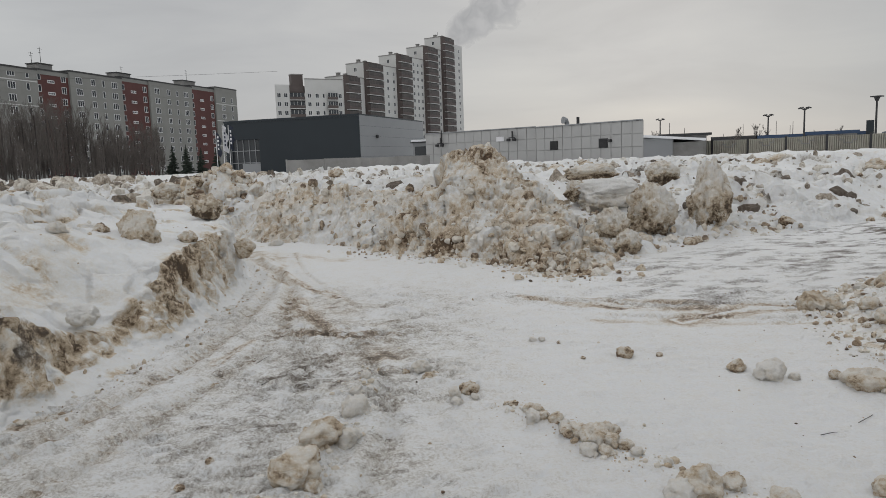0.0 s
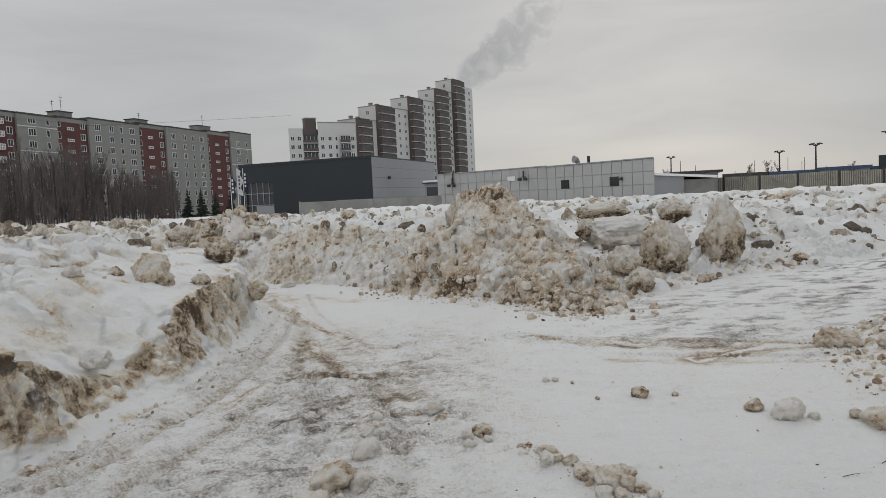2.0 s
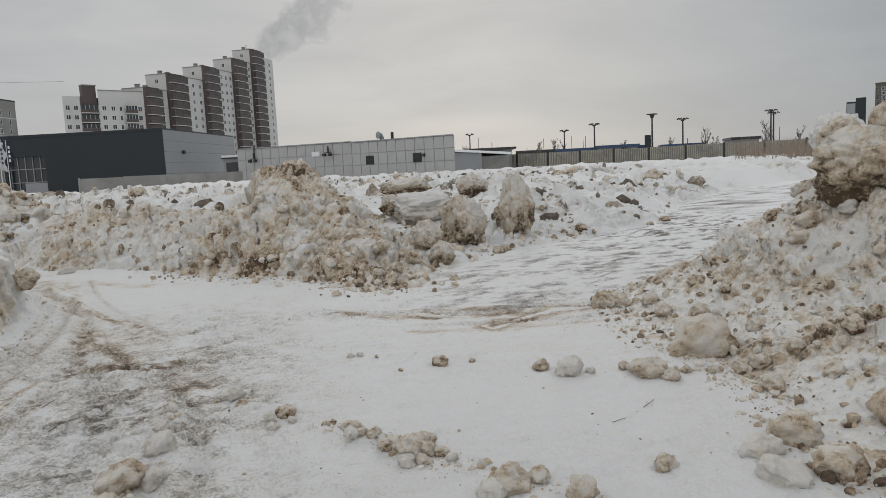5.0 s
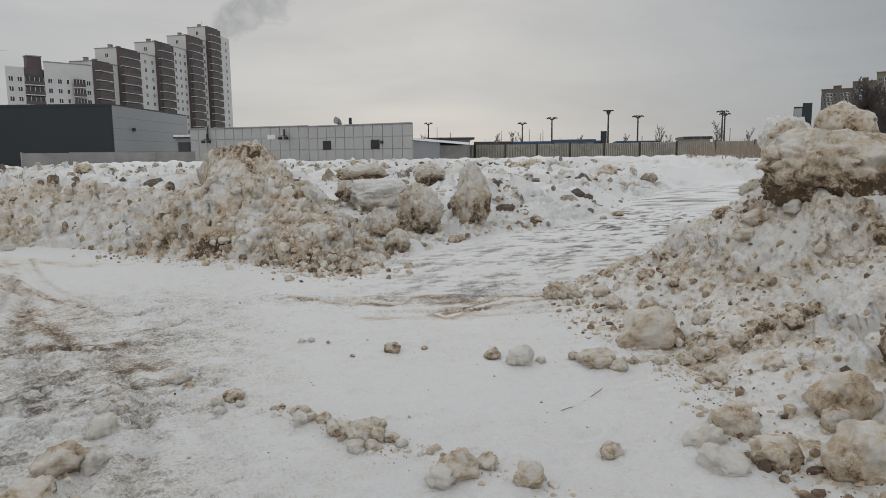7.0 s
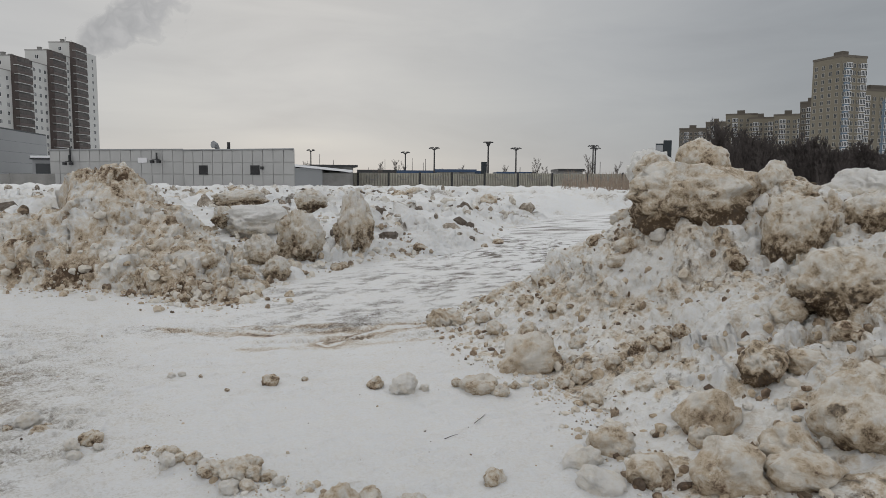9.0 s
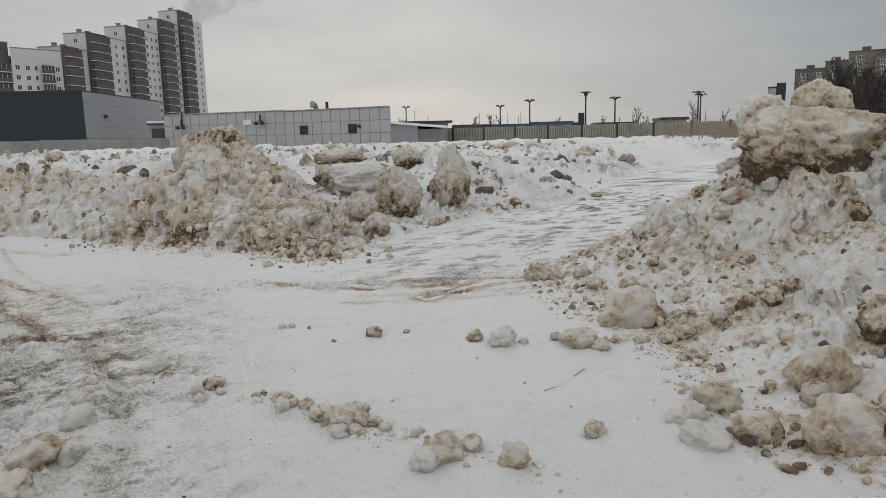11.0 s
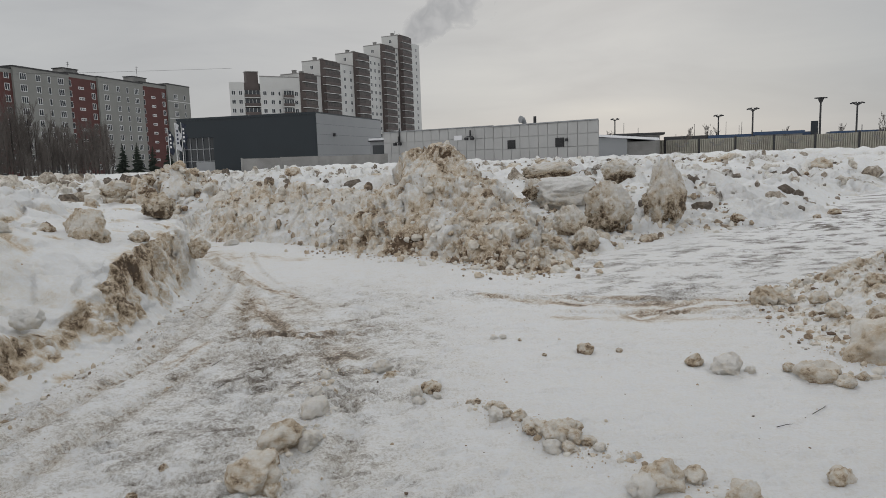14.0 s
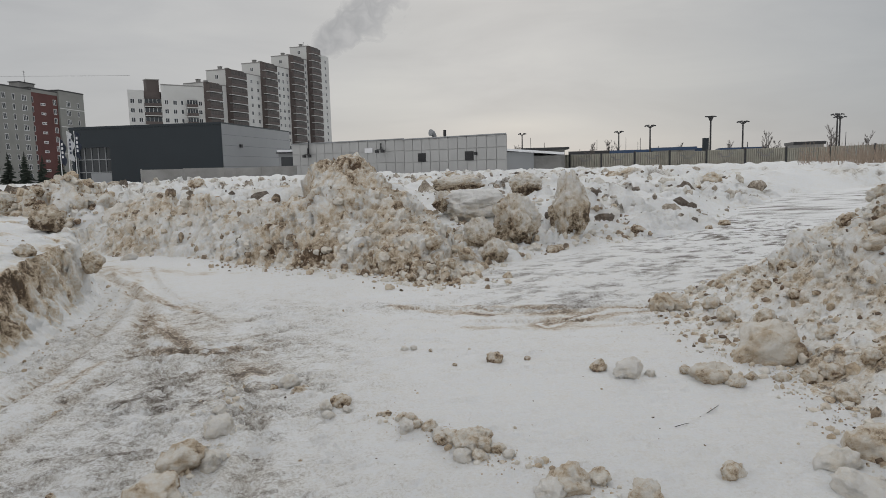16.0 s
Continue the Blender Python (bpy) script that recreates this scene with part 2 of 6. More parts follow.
def add_rod(bm, a, b, r0, r1, sides=5, slot=0):
    a, b = Vector(a), Vector(b)
    turn = (b - a).to_track_quat("Z", "Y")
    rings = []
    for p, r in ((a, r0), (b, r1)):
        rings.append([bm.verts.new(p + turn @ Vector((r * math.cos(2 * math.pi * i / sides), r * math.sin(2 * math.pi * i / sides), 0))) for i in range(sides)])
    for i in range(sides):
        bm.faces.new((rings[0][i], rings[0][(i + 1) % sides], rings[1][(i + 1) % sides], rings[1][i])).material_index = slot
    for ring in (rings[0][::-1], rings[1]):
        bm.faces.new(ring).material_index = slot


def rod(*a, **k):
    bm = bmesh.new()
    add_rod(bm, *a, **k)
    return bm


# ---- noise on arrays ----
def hashed(i, j, k, seed):
    n = (i.astype(np.int64) * 374761393 + j.astype(np.int64) * 668265263 + k.astype(np.int64) * 2147483647 + seed * 1274126177) & 0xFFFFFFFF
    n = ((n ^ (n >> 13)) * 1274126177) & 0xFFFFFFFF
    n = ((n ^ (n >> 16)) * 2246822519) & 0xFFFFFFFF
    return ((n ^ (n >> 15)) & 0xFFFFFF) / float(0x1000000)


def vnoise(x, y, z, seed=0):
    x, y, z = np.broadcast_arrays(x, y, z)
    i, j, k = np.floor(x), np.floor(y), np.floor(z)
    u, v, w = [a * a * (3 - 2 * a) for a in (x - i, y - j, z - k)]
    out = 0
    for a in (0, 1):
        for b in (0, 1):
            for c in (0, 1):
                wt_ = (u if a else 1 - u) * (v if b else 1 - v) * (w if c else 1 - w)
                out = out + wt_ * hashed(i + a, j + b, k + c, seed)
    return out * 2 - 1


def fbm(x, y, z, octaves=4, seed=0):
    s, amp, tot = 0, 1.0, 0.0
    for o in range(octaves):
        f = 2.03 ** o
        s = s + amp * vnoise(x * f + 13.7 * o, y * f + 5.1 * o, z * f, seed + o)
        tot += amp
        amp *= 0.52
    return s / tot


def lumps(x, y, z, seed=0, fill=0.7):
    """Rounded chunks, one to a cell at most: 0 between them, up to 1 on top."""
    x, y, z = np.broadcast_arrays(x, y, z)
    i, j, k = np.floor(x), np.floor(y), np.floor(z)
    best = np.zeros(x.shape)
    for a in (-1, 0, 1):
        for b in (-1, 0, 1):
            for c in (-1, 0, 1):
                ci, cj, ck = i + a, j + b, k + c
                px, py, pz = [q + 0.2 + 0.6 * hashed(ci, cj, ck, seed + s) for q, s in ((ci, 1), (cj, 2), (ck, 3))]
                r = 0.25 + 0.45 * hashed(ci, cj, ck, seed + 4)
                on = hashed(ci, cj, ck, seed + 5) < fill
                d = np.sqrt((x - px) ** 2 + (y - py) ** 2 + (z - pz) ** 2) / r
                best = np.maximum(best, np.where(on, np.sqrt(np.clip(1 - d * d, 0, 1)) * r / 0.7, 0))
    return best


def crags(x, y, z, octaves=4, seed=0):
    """Creased, broken relief: sharp gullies between rounded blocks, about 0 to 1."""
    s, amp, tot = 0, 1.0, 0.0
    for o in range(octaves):
        f = 2.1 ** o
        s = s + amp * np.abs(vnoise(x * f + 7.3 * o, y * f + 3.9 * o, z * f + 1.7 * o, seed + o))
        tot += amp
        amp *= 0.55
    return s / tot * 2.2


def facets(x, y, z, seed=0):
    """Broken chunks: each cell has its own height and tilted flat face, with sharp steps between, about -1 to 1."""
    x, y, z = np.broadcast_arrays(x, y, z)
    i, j, k = np.floor(x), np.floor(y), np.floor(z)
    near, out = np.full(x.shape, 1e9), np.zeros(x.shape)
    for a in (-1, 0, 1):
        for b in (-1, 0, 1):
            for c in (-1, 0, 1):
                ci, cj, ck = i + a, j + b, k + c
                dx, dy, dz = [p - q - hashed(ci, cj, ck, seed + s) for p, q, s in ((x, ci, 1), (y, cj, 2), (z, ck, 3))]
                d = dx * dx + dy * dy + dz * dz
                v = hashed(ci, cj, ck, seed + 4)
                tilt = (hashed(ci, cj, ck, seed + 5) - 0.5) * dx + (v * 7 % 1 - 0.5) * dy + (v * 31 % 1 - 0.5) * dz
                out = np.where(d < near, 1.3 * v - 0.65 + 1.4 * tilt, out)
                near = np.minimum(near, d)
    return out


def ease(a):
    a = np.clip(a, 0, 1)
    return a * a * (3 - 2 * a)


def line_distance(poly, x, y, closed=False):
    """Distance to a polyline and the place along it, in metres."""
    best, along, run = np.full(np.shape(x), 1e9), np.zeros(np.shape(x)), 0.0
    pts = list(poly) + ([poly[0]] if closed else [])
    for (ax, ay), (bx, by) in zip(pts, pts[1:]):
        dx, dy = bx - ax, by - ay
        ll = math.hypot(dx, dy)
        s = np.clip(((x - ax) * dx + (y - ay) * dy) / (ll * ll), 0, 1)
        d = np.hypot(x - ax - s * dx, y - ay - s * dy)
        along = np.where(d < best, run + s * ll, along)
        best = np.minimum(best, d)
        run += ll
    return best, along


def inside(poly, x, y):
    """Metres inside a closed outline, negative outside."""
    d, _ = line_distance(poly, x, y, True)
    odd = np.zeros(np.shape(x), bool)
    for (ax, ay), (bx, by) in zip(poly, list(poly[1:]) + [poly[0]]):
        hit = ((ay > y) != (by > y)) & (x < (bx - ax) * (y - ay) / (by - ay + 1e-12) + ax)
        odd ^= hit
    return np.where(odd, d, -d)


def axis(*stretches):
    out = []
    for a, b, step in stretches:
        out.append(np.linspace(a, b, max(2, int(round((b - a) / step)) + 1))[:-1])
    return np.concatenate(out + [[stretches[-1][1]]])


# ---- the lie of the snow ----
BANK = [(-3.3, 1.2), (-3.0, 3.2), (-2.85, 4.3), (-2.66, 4.8), (-2.62, 5.6), (-2.48, 6.7), (-2.52, 8.4), (-2.76, 9.8), (-3.15, 10.9), (-3.8, 12.3), (-4.6, 13.6), (-6, 14.6), (-16, 16), (-22, 14), (-22, 1)]
RIDGE_FOOT = [(-7.0, 16.3), (-4.9, 15.5), (-4.1, 14.8), (-2.44, 13.95), (-1.38, 12.55), (-0.15, 11.45), (0.73, 10.75), (1.3, 9.75), (1.7, 9.45), (2.06, 9.7), (2.4, 10.15), (3.5, 11.35), (4.9, 12.7), (6.5, 13.2), (9.7, 15.4)]
FIELD = [(-60, 19), (-16, 16.6), (-7, 16.3), (-4.1, 15.6), (-2.07, 14.0), (-0.1, 12.3), (0.8, 11.7), (1.8, 11.2), (2.6, 12.3), (3.7, 13.3), (4.8, 13.9), (6.3, 14.0), (9.7, 15.4), (14.4, 21.2), (20, 26.5), (27, 30.5), (42, 34), (66, 38), (70, 110), (-70, 110)]
PILE = [(3.8, 7.3), (3.45, 6.4), (3.2, 5.3), (3.35, 4.75), (3.25, 4.3), (3.1, 3.8), (2.85, 3.2), (2.7, 2.6), (2.75, 1.8), (3.2, 0.4), (3.9, -2.5), (15, -4), (19, 15), (14, 15), (10.2, 12.6), (7.6, 10.6), (5.2, 8.4)]
HEAP = (-5.95, 18.3)


def bank_edge(y):
    return np.interp(y, [p[1] for p in BANK[:12]], [p[0] for p in BANK[:12]])


def bank_rim(y):
    return np.interp(y, [2, 4.5, 4.9, 5.2, 5.6, 6.0, 6.3, 6.6, 7.0, 8.0, 9.5, 12.5], [0.85, 0.74, 0.58, 0.38, 0.24, 0.22, 0.3, 0.46, 0.64, 0.72, 0.74, 0.85])


def bank_height(x, y):
    d = inside(BANK, x, y)
    rim = bank_rim(y)
    wob = 0.06 * vnoise(x * 1.6, y * 1.6, 0 * x, 3) + 0.045 * vnoise(x * 5, y * 5, 0 * x, 4) + 0.03 * vnoise(x * 12, y * 12, 0 * x, 9)
    top = rim + (0.70 - rim) * ease((d - 0.35) / 1.3) + 0.19 * np.clip(d - 0.25, 0, 2.2) + 0.09 * fbm(x * 0.7, y * 0.7, 0 * x, 3, 5) * ease(d / 1.2)
    top = top + 0.16 * lumps(x * 0.9, y * 0.9, 0.5 + 0 * x, 7, 0.4) * ease((d - 0.7) / 1.0)
    # a skirt of pushed-up snow, then the cut face
    skirt = 0.24 * ease((d + 0.05 + 0.4 * wob) / 0.26)
    face = 0.76 * ease((d - 0.12 + wob) / (0.16 + 0.1 * ease((8.8 - y) / 0.8)))
    return np.where(d > -0.4, top * (skirt + face) - 0.10 * ease((0.02 - d) / 0.2), -0.3)


def ridge_height(x, y):
    d, _ = line_distance(RIDGE_FOOT, x, y)
    front = inside(RIDGE_FOOT + [(9.7, 40), (-7, 40)], x, y)
    d = np.where(front > 0, d, -d)
    crest = np.interp(x + 0.05 * vnoise(x * 3, y * 3, 0 * x, 18), [-6.5, -4.6, -3.84, -3.4, -3.0, -2.82, -2.6, -2.2, -1.43, -0.93, -0.46, -0.08, 0.02, 0.3, 0.62, 0.92, 1.3, 1.45, 1.8, 2.05, 2.34, 2.6, 3.4, 5.2, 7.5, 9.5], [0.35, 0.5, 0.95, 1.14, 1.1, 0.84, 0.9, 1.0, 0.92, 0.96, 1.0, 1.06, 1.66, 1.74, 1.80, 1.64, 1.36, 1.08, 0.84, 0.62, 0.44, 0.28, 0.22, 0.26, 0.36, 0.32])
    up = 1.0 + 0.65 * ease((crest - 0.9) / 0.7) + 0.85 * np.exp(-((x - 1.85) / 0.5) ** 2)
    q = (d + 0.1 * vnoise(x * 2.2, y * 2.2, 0 * x, 8)) / up
    rise = 0.4 * ease(q) + 0.6 * np.clip(q, 0, 1) ** 0.8
    fall = 1 - 0.62 * ease((d - up - 0.2) / 1.4)
    return crest * rise * fall - 0.12 * ease((0.05 - d) / 0.3)


def field_height(x, y):
    d = inside(FIELD, x, y)
    top = 0.62 - 0.26 * ease((-x - 5) / 9) + 0.15 * ease((d - 3) / 8) + 0.27 * ease((y - 19) / 25)
    h = top * ease((d + 0.35 * vnoise(x * 0.8, y * 0.8, 0 * x, 11)) / 2.3)
    deep = ease(d / 1.5)
    h = h + deep * (0.24 * fbm(x * 0.35, y * 0.35, 0 * x, 3, 12) + 0.2 * (lumps(x * 0.6, y * 0.6, 0.5 + 0 * x, 13, 0.5) - 0.15) + 0.12 * lumps(x * 1.5, y * 1.5, 0.5 + 0 * x, 14, 0.35))
    return h - 0.15 * ease((0.1 - d) / 0.4)


def rubble(x, y):
    """Where the field is broken chunks rather than smooth snow, 0 to 1."""
    return ease((fbm(x * 0.45 + 3, y * 0.3, 0 * x, 3, 97) + 0.2 + 0.2 * ease((-x - 3) / 3)) / 0.3) * ease((50 - y) / 14)


def pile_height(x, y):
    d = inside(PILE, x, y)
    top = 1.60 - 0.26 * ease((x - 5.5) / 0.8) - 0.1 * ease((x - 7) / 4) + 0.1 * fbm(x * 0.5, y * 0.5, 0 * x, 3, 21)
    cut = 0.16 * vnoise(x * 1.3, y * 1.3, 0 * x, 22) + 0.06 * vnoise(x * 4, y * 4, 0 * x, 23)
    h = top * ease((d + cut * ease((d + 0.3) / 0.6)) / (3.2 + 0.9 * ease((4.6 - y) / 1.6)))
    h = h - 0.36 * np.exp(-((x - 5.45) ** 2 + (y - 4.0) ** 2) / 0.3) - 0.2 * np.exp(-((x - 4.85) ** 2 + (y - 3.2) ** 2) / 0.2)
    h = h + 0.05 * ease(d / 0.5)
    return h - 0.12 * ease((0.04 - d) / 0.3)


def heap_height(x, y):
    r = np.hypot((x - HEAP[0]) / 2.0, (y - HEAP[1]) / 1.9)
    return 1.5 * ease(1.5 * (1.02 - r) + 0.12 * vnoise(x * 1.4, y * 1.4, 0 * x, 31)) * (0.9 + 0.2 * fbm(x * 1.2, y * 1.2, 0 * x, 3, 32)) - 0.12 * ease((r - 1) / 0.2)


def ground_height(x, y):
    near = ease((60 - np.hypot(x, y)) / 30)
    h = 0.03 * fbm(x * 0.25, y * 0.25, 0 * x, 3, 41) * ease((np.hypot(x, y) - 3) / 6)
    h = h + near * 0.014 * fbm(x * 2.2, y * 2.2, 0 * x, 4, 42)
    h = h + near * 0.018 * (crags(x * 4, y * 7, 0 * x, 3, 47) - 0.5) * ease((0.5 + fbm(x * 0.8, y * 0.8, 0 * x, 2, 48)) / 0.6)
    # rucked, frozen tyre ruts
    for line, width, depth, pitch in RUTS:
        d, s = line_distance(line, x, y)
        across = ease(1 - d / width)
        h = h - depth * across + depth * 0.9 * np.exp(-((d - width) / 0.07) ** 2)
        h = h + across * 0.014 * np.sign(np.sin(s * pitch + 3 * d / width))
    # low ridge scraped up beside the near rut
    d, s = line_distance(WINDROW, x, y)
    h = h + 0.055 * np.exp(-(d / 0.12) ** 2) * (0.65 + 0.5 * vnoise(s * 5, d * 5, 0 * x, 43))
    d, s = line_distance(WINDROW_B, x, y)
    h = h + 0.03 * np.exp(-(d / 0.10) ** 2) * (0.6 + 0.6 * vnoise(s * 6, d * 5, 0 * x, 44))
    # frozen tread prints
    trod = near * ease((0.9 - x) / 1.3) * ease((10.5 - y) / 3)
    h = h + (0.4 * near + trod) * 0.02 * facets(x * 9 + y * 4, y * 15 - x * 6, 0 * x, 49) * ease((0.35 + fbm(x * 1.7, y * 1.7, 0 * x, 2, 50)) / 0.4)
    icy = ease((0.9 - np.abs(line_distance(LANE, x, y)[0] - 0.6) / 1.6)) * near
    h = h + icy * 0.02 * fbm(x * 2.0 + y * 2.2, x * 4.2 - y * 5.0, 0 * x, 4, 45)
    return h


RUTS = [
    ([(-3.4, 12.2), (-2.62, 10.4), (-2.12, 9.3), (-1.85, 8.3), (-1.78, 7.4)], 0.13, 0.034, 85.0),
    ([(-2.7, 12.4), (-2.15, 10.4), (-1.75, 9.4), (-1.3, 8.5), (-1.05, 7.7)], 0.05, 0.02, 85.0),
    ([(-1.3, 6.8), (-0.75, 5.9), (-0.45, 5.0), (-0.36, 4.2), (-0.42, 3.4), (-0.5, 2.4)], 0.13, 0.014, 90.0),
    ([(-1.5, 6.5), (-1.05, 5.6), (-0.98, 4.8), (-1.08, 3.8), (-1.2, 2.4)], 0.18, 0.012, 90.0),
    ([(0.9, 7.9), (1.9, 7.45), (2.7, 7.2), (3.6, 7.15), (4.4, 7.4)], 0.10, 0.018, 90.0),
    ([(1.6, 6.95), (2.4, 6.7), (3.2, 6.55), (4.2, 6.6)], 0.10, 0.012, 90.0),
    ([(-2.55, 10.6), (-2.3, 9.2), (-2.16, 8.0), (-2.1, 6.9), (-2.12, 5.8), (-2.3, 4.7), (-2.6, 3.6)], 0.13, 0.03, 85.0),
    ([(-1.7, 7.6), (-1.62, 6.6), (-1.68, 5.6), (-1.85, 4.6), (-2.1, 3.4)], 0.14, 0.018, 88.0),
]
WINDROW = [(-0.82, 2.6), (-0.77, 3.4), (-0.73, 3.9), (-0.62, 4.4), (-0.62, 5.0), (-0.58, 5.6)]
WINDROW_B = [(0.3, 4.55), (0.55, 4.2), (0.8, 3.85), (1.0, 3.62), (1.2, 3.35), (1.5, 2.95)]
LANE = [(1.5, 8.2), (3.5, 9.0), (6.0, 10.8), (9.0, 13.5), (14, 19), (21, 25), (30, 28.5), (52, 33)]


SURFACES = []


def surface_at(x, y):
    """Height of the topmost snow surface, as built, under each place."""
    x, y = np.atleast_1d(np.asarray(x, float)), np.atleast_1d(np.asarray(y, float))
    out = np.full(x.shape, -1.0)
    for x0, y0, cell, grid in SURFACES:
        i, j = np.floor((x - x0) / cell).astype(int), np.floor((y - y0) / cell).astype(int)
        ok = (i >= 0) & (j >= 0) & (i < grid.shape[1]) & (j < grid.shape[0])
        out[ok] = np.maximum(out[ok], grid[j[ok], i[ok]])
    return np.maximum(out, ground_height(x, y))


def sheet(name, xs, ys, height, keep=None, ruffle=None, soil_shade=None, mat=None, edge=None):
    """A snow surface over a grid (its columns following edge(y) where given), pushed along its normals by ruffle, its
    soiling and painted crevice shade given by soil.
    """
    gx, gy = np.meshgrid(xs, ys)
    if edge is not None:
        gx = gx + edge(gy)
    z = height(gx, gy)
    co = np.stack([gx, gy, z], -1)
    nrm = np.cross(np.gradient(co, axis=1), np.gradient(co, axis=0))
    nrm /= np.linalg.norm(nrm, axis=-1, keepdims=True)
    if ruffle:
        co = co + nrm * ruffle(co[..., 0], co[..., 1], co[..., 2], nrm[..., 2])[..., None]
    if name != "ground":
        cell = 0.07 if xs[-1] - xs[0] < 40 else 0.3
        x0, y0 = co[..., 0].min(), co[..., 1].min()
        look_up = np.full((int((co[..., 1].max() - y0) / cell) + 2, int((co[..., 0].max() - x0) / cell) + 2), -1.0)
        ii, jj = ((co[..., 0] - x0) / cell).astype(int), ((co[..., 1] - y0) / cell).astype(int)
        total, hits = np.zeros_like(look_up), np.zeros_like(look_up)
        np.add.at(total, (jj, ii), co[..., 2])
        np.add.at(hits, (jj, ii), 1)
        look_up = np.where(hits > 0, total / np.maximum(hits, 1), -1.0)
        # close the holes between coarse rows
        for _ in range(3):
            around = np.max([np.roll(look_up, k, a) for k, a in ((1, 0), (-1, 0), (1, 1), (-1, 1))], axis=0)
            look_up = np.where(look_up < -0.9, around, look_up)
        SURFACES.append((x0, y0, cell, look_up))
    ny, nx = z.shape
    idx = np.arange(nx * ny).reshape(ny, nx)
    quads = np.stack([idx[:-1, :-1], idx[:-1, 1:], idx[1:, 1:], idx[1:, :-1]], -1)
    if keep is not None:
        ok = keep(gx, gy)
        quads = quads[ok[:-1, :-1] | ok[1:, 1:] | ok[:-1, 1:] | ok[1:, :-1]]
    quads = quads.reshape(-1, 4)
    used, inv = np.unique(quads, return_inverse=True)
    quads = inv.reshape(-1, 4)
    flat_co = co.reshape(-1, 3)[used]
    me = bpy.data.meshes.new(name)
    me.vertices.add(len(flat_co))
    me.vertices.foreach_set("co", flat_co.ravel())
    me.loops.add(quads.size)
    me.loops.foreach_set("vertex_index", quads.ravel().astype(np.int32))
    me.polygons.add(len(quads))
    me.polygons.foreach_set("loop_start", np.arange(0, quads.size, 4, dtype=np.int32))
    me.update(calc_edges=True)
    me.polygons.foreach_set("use_smooth", np.ones(len(quads), bool))
    d, g = soil_shade(co[..., 0], co[..., 1], co[..., 2], nrm[..., 2])
    for key, v in (("dirt_shade", d), ("grime_shade", g)):
        at = me.attributes.new(key, "FLOAT", "POINT")
        at.data.foreach_set("value", np.clip(np.broadcast_to(v, z.shape), 0, 1).reshape(-1)[used].astype(np.float32))
    me.materials.append(mat or snow)
    me.validate()
    return new(name, me)


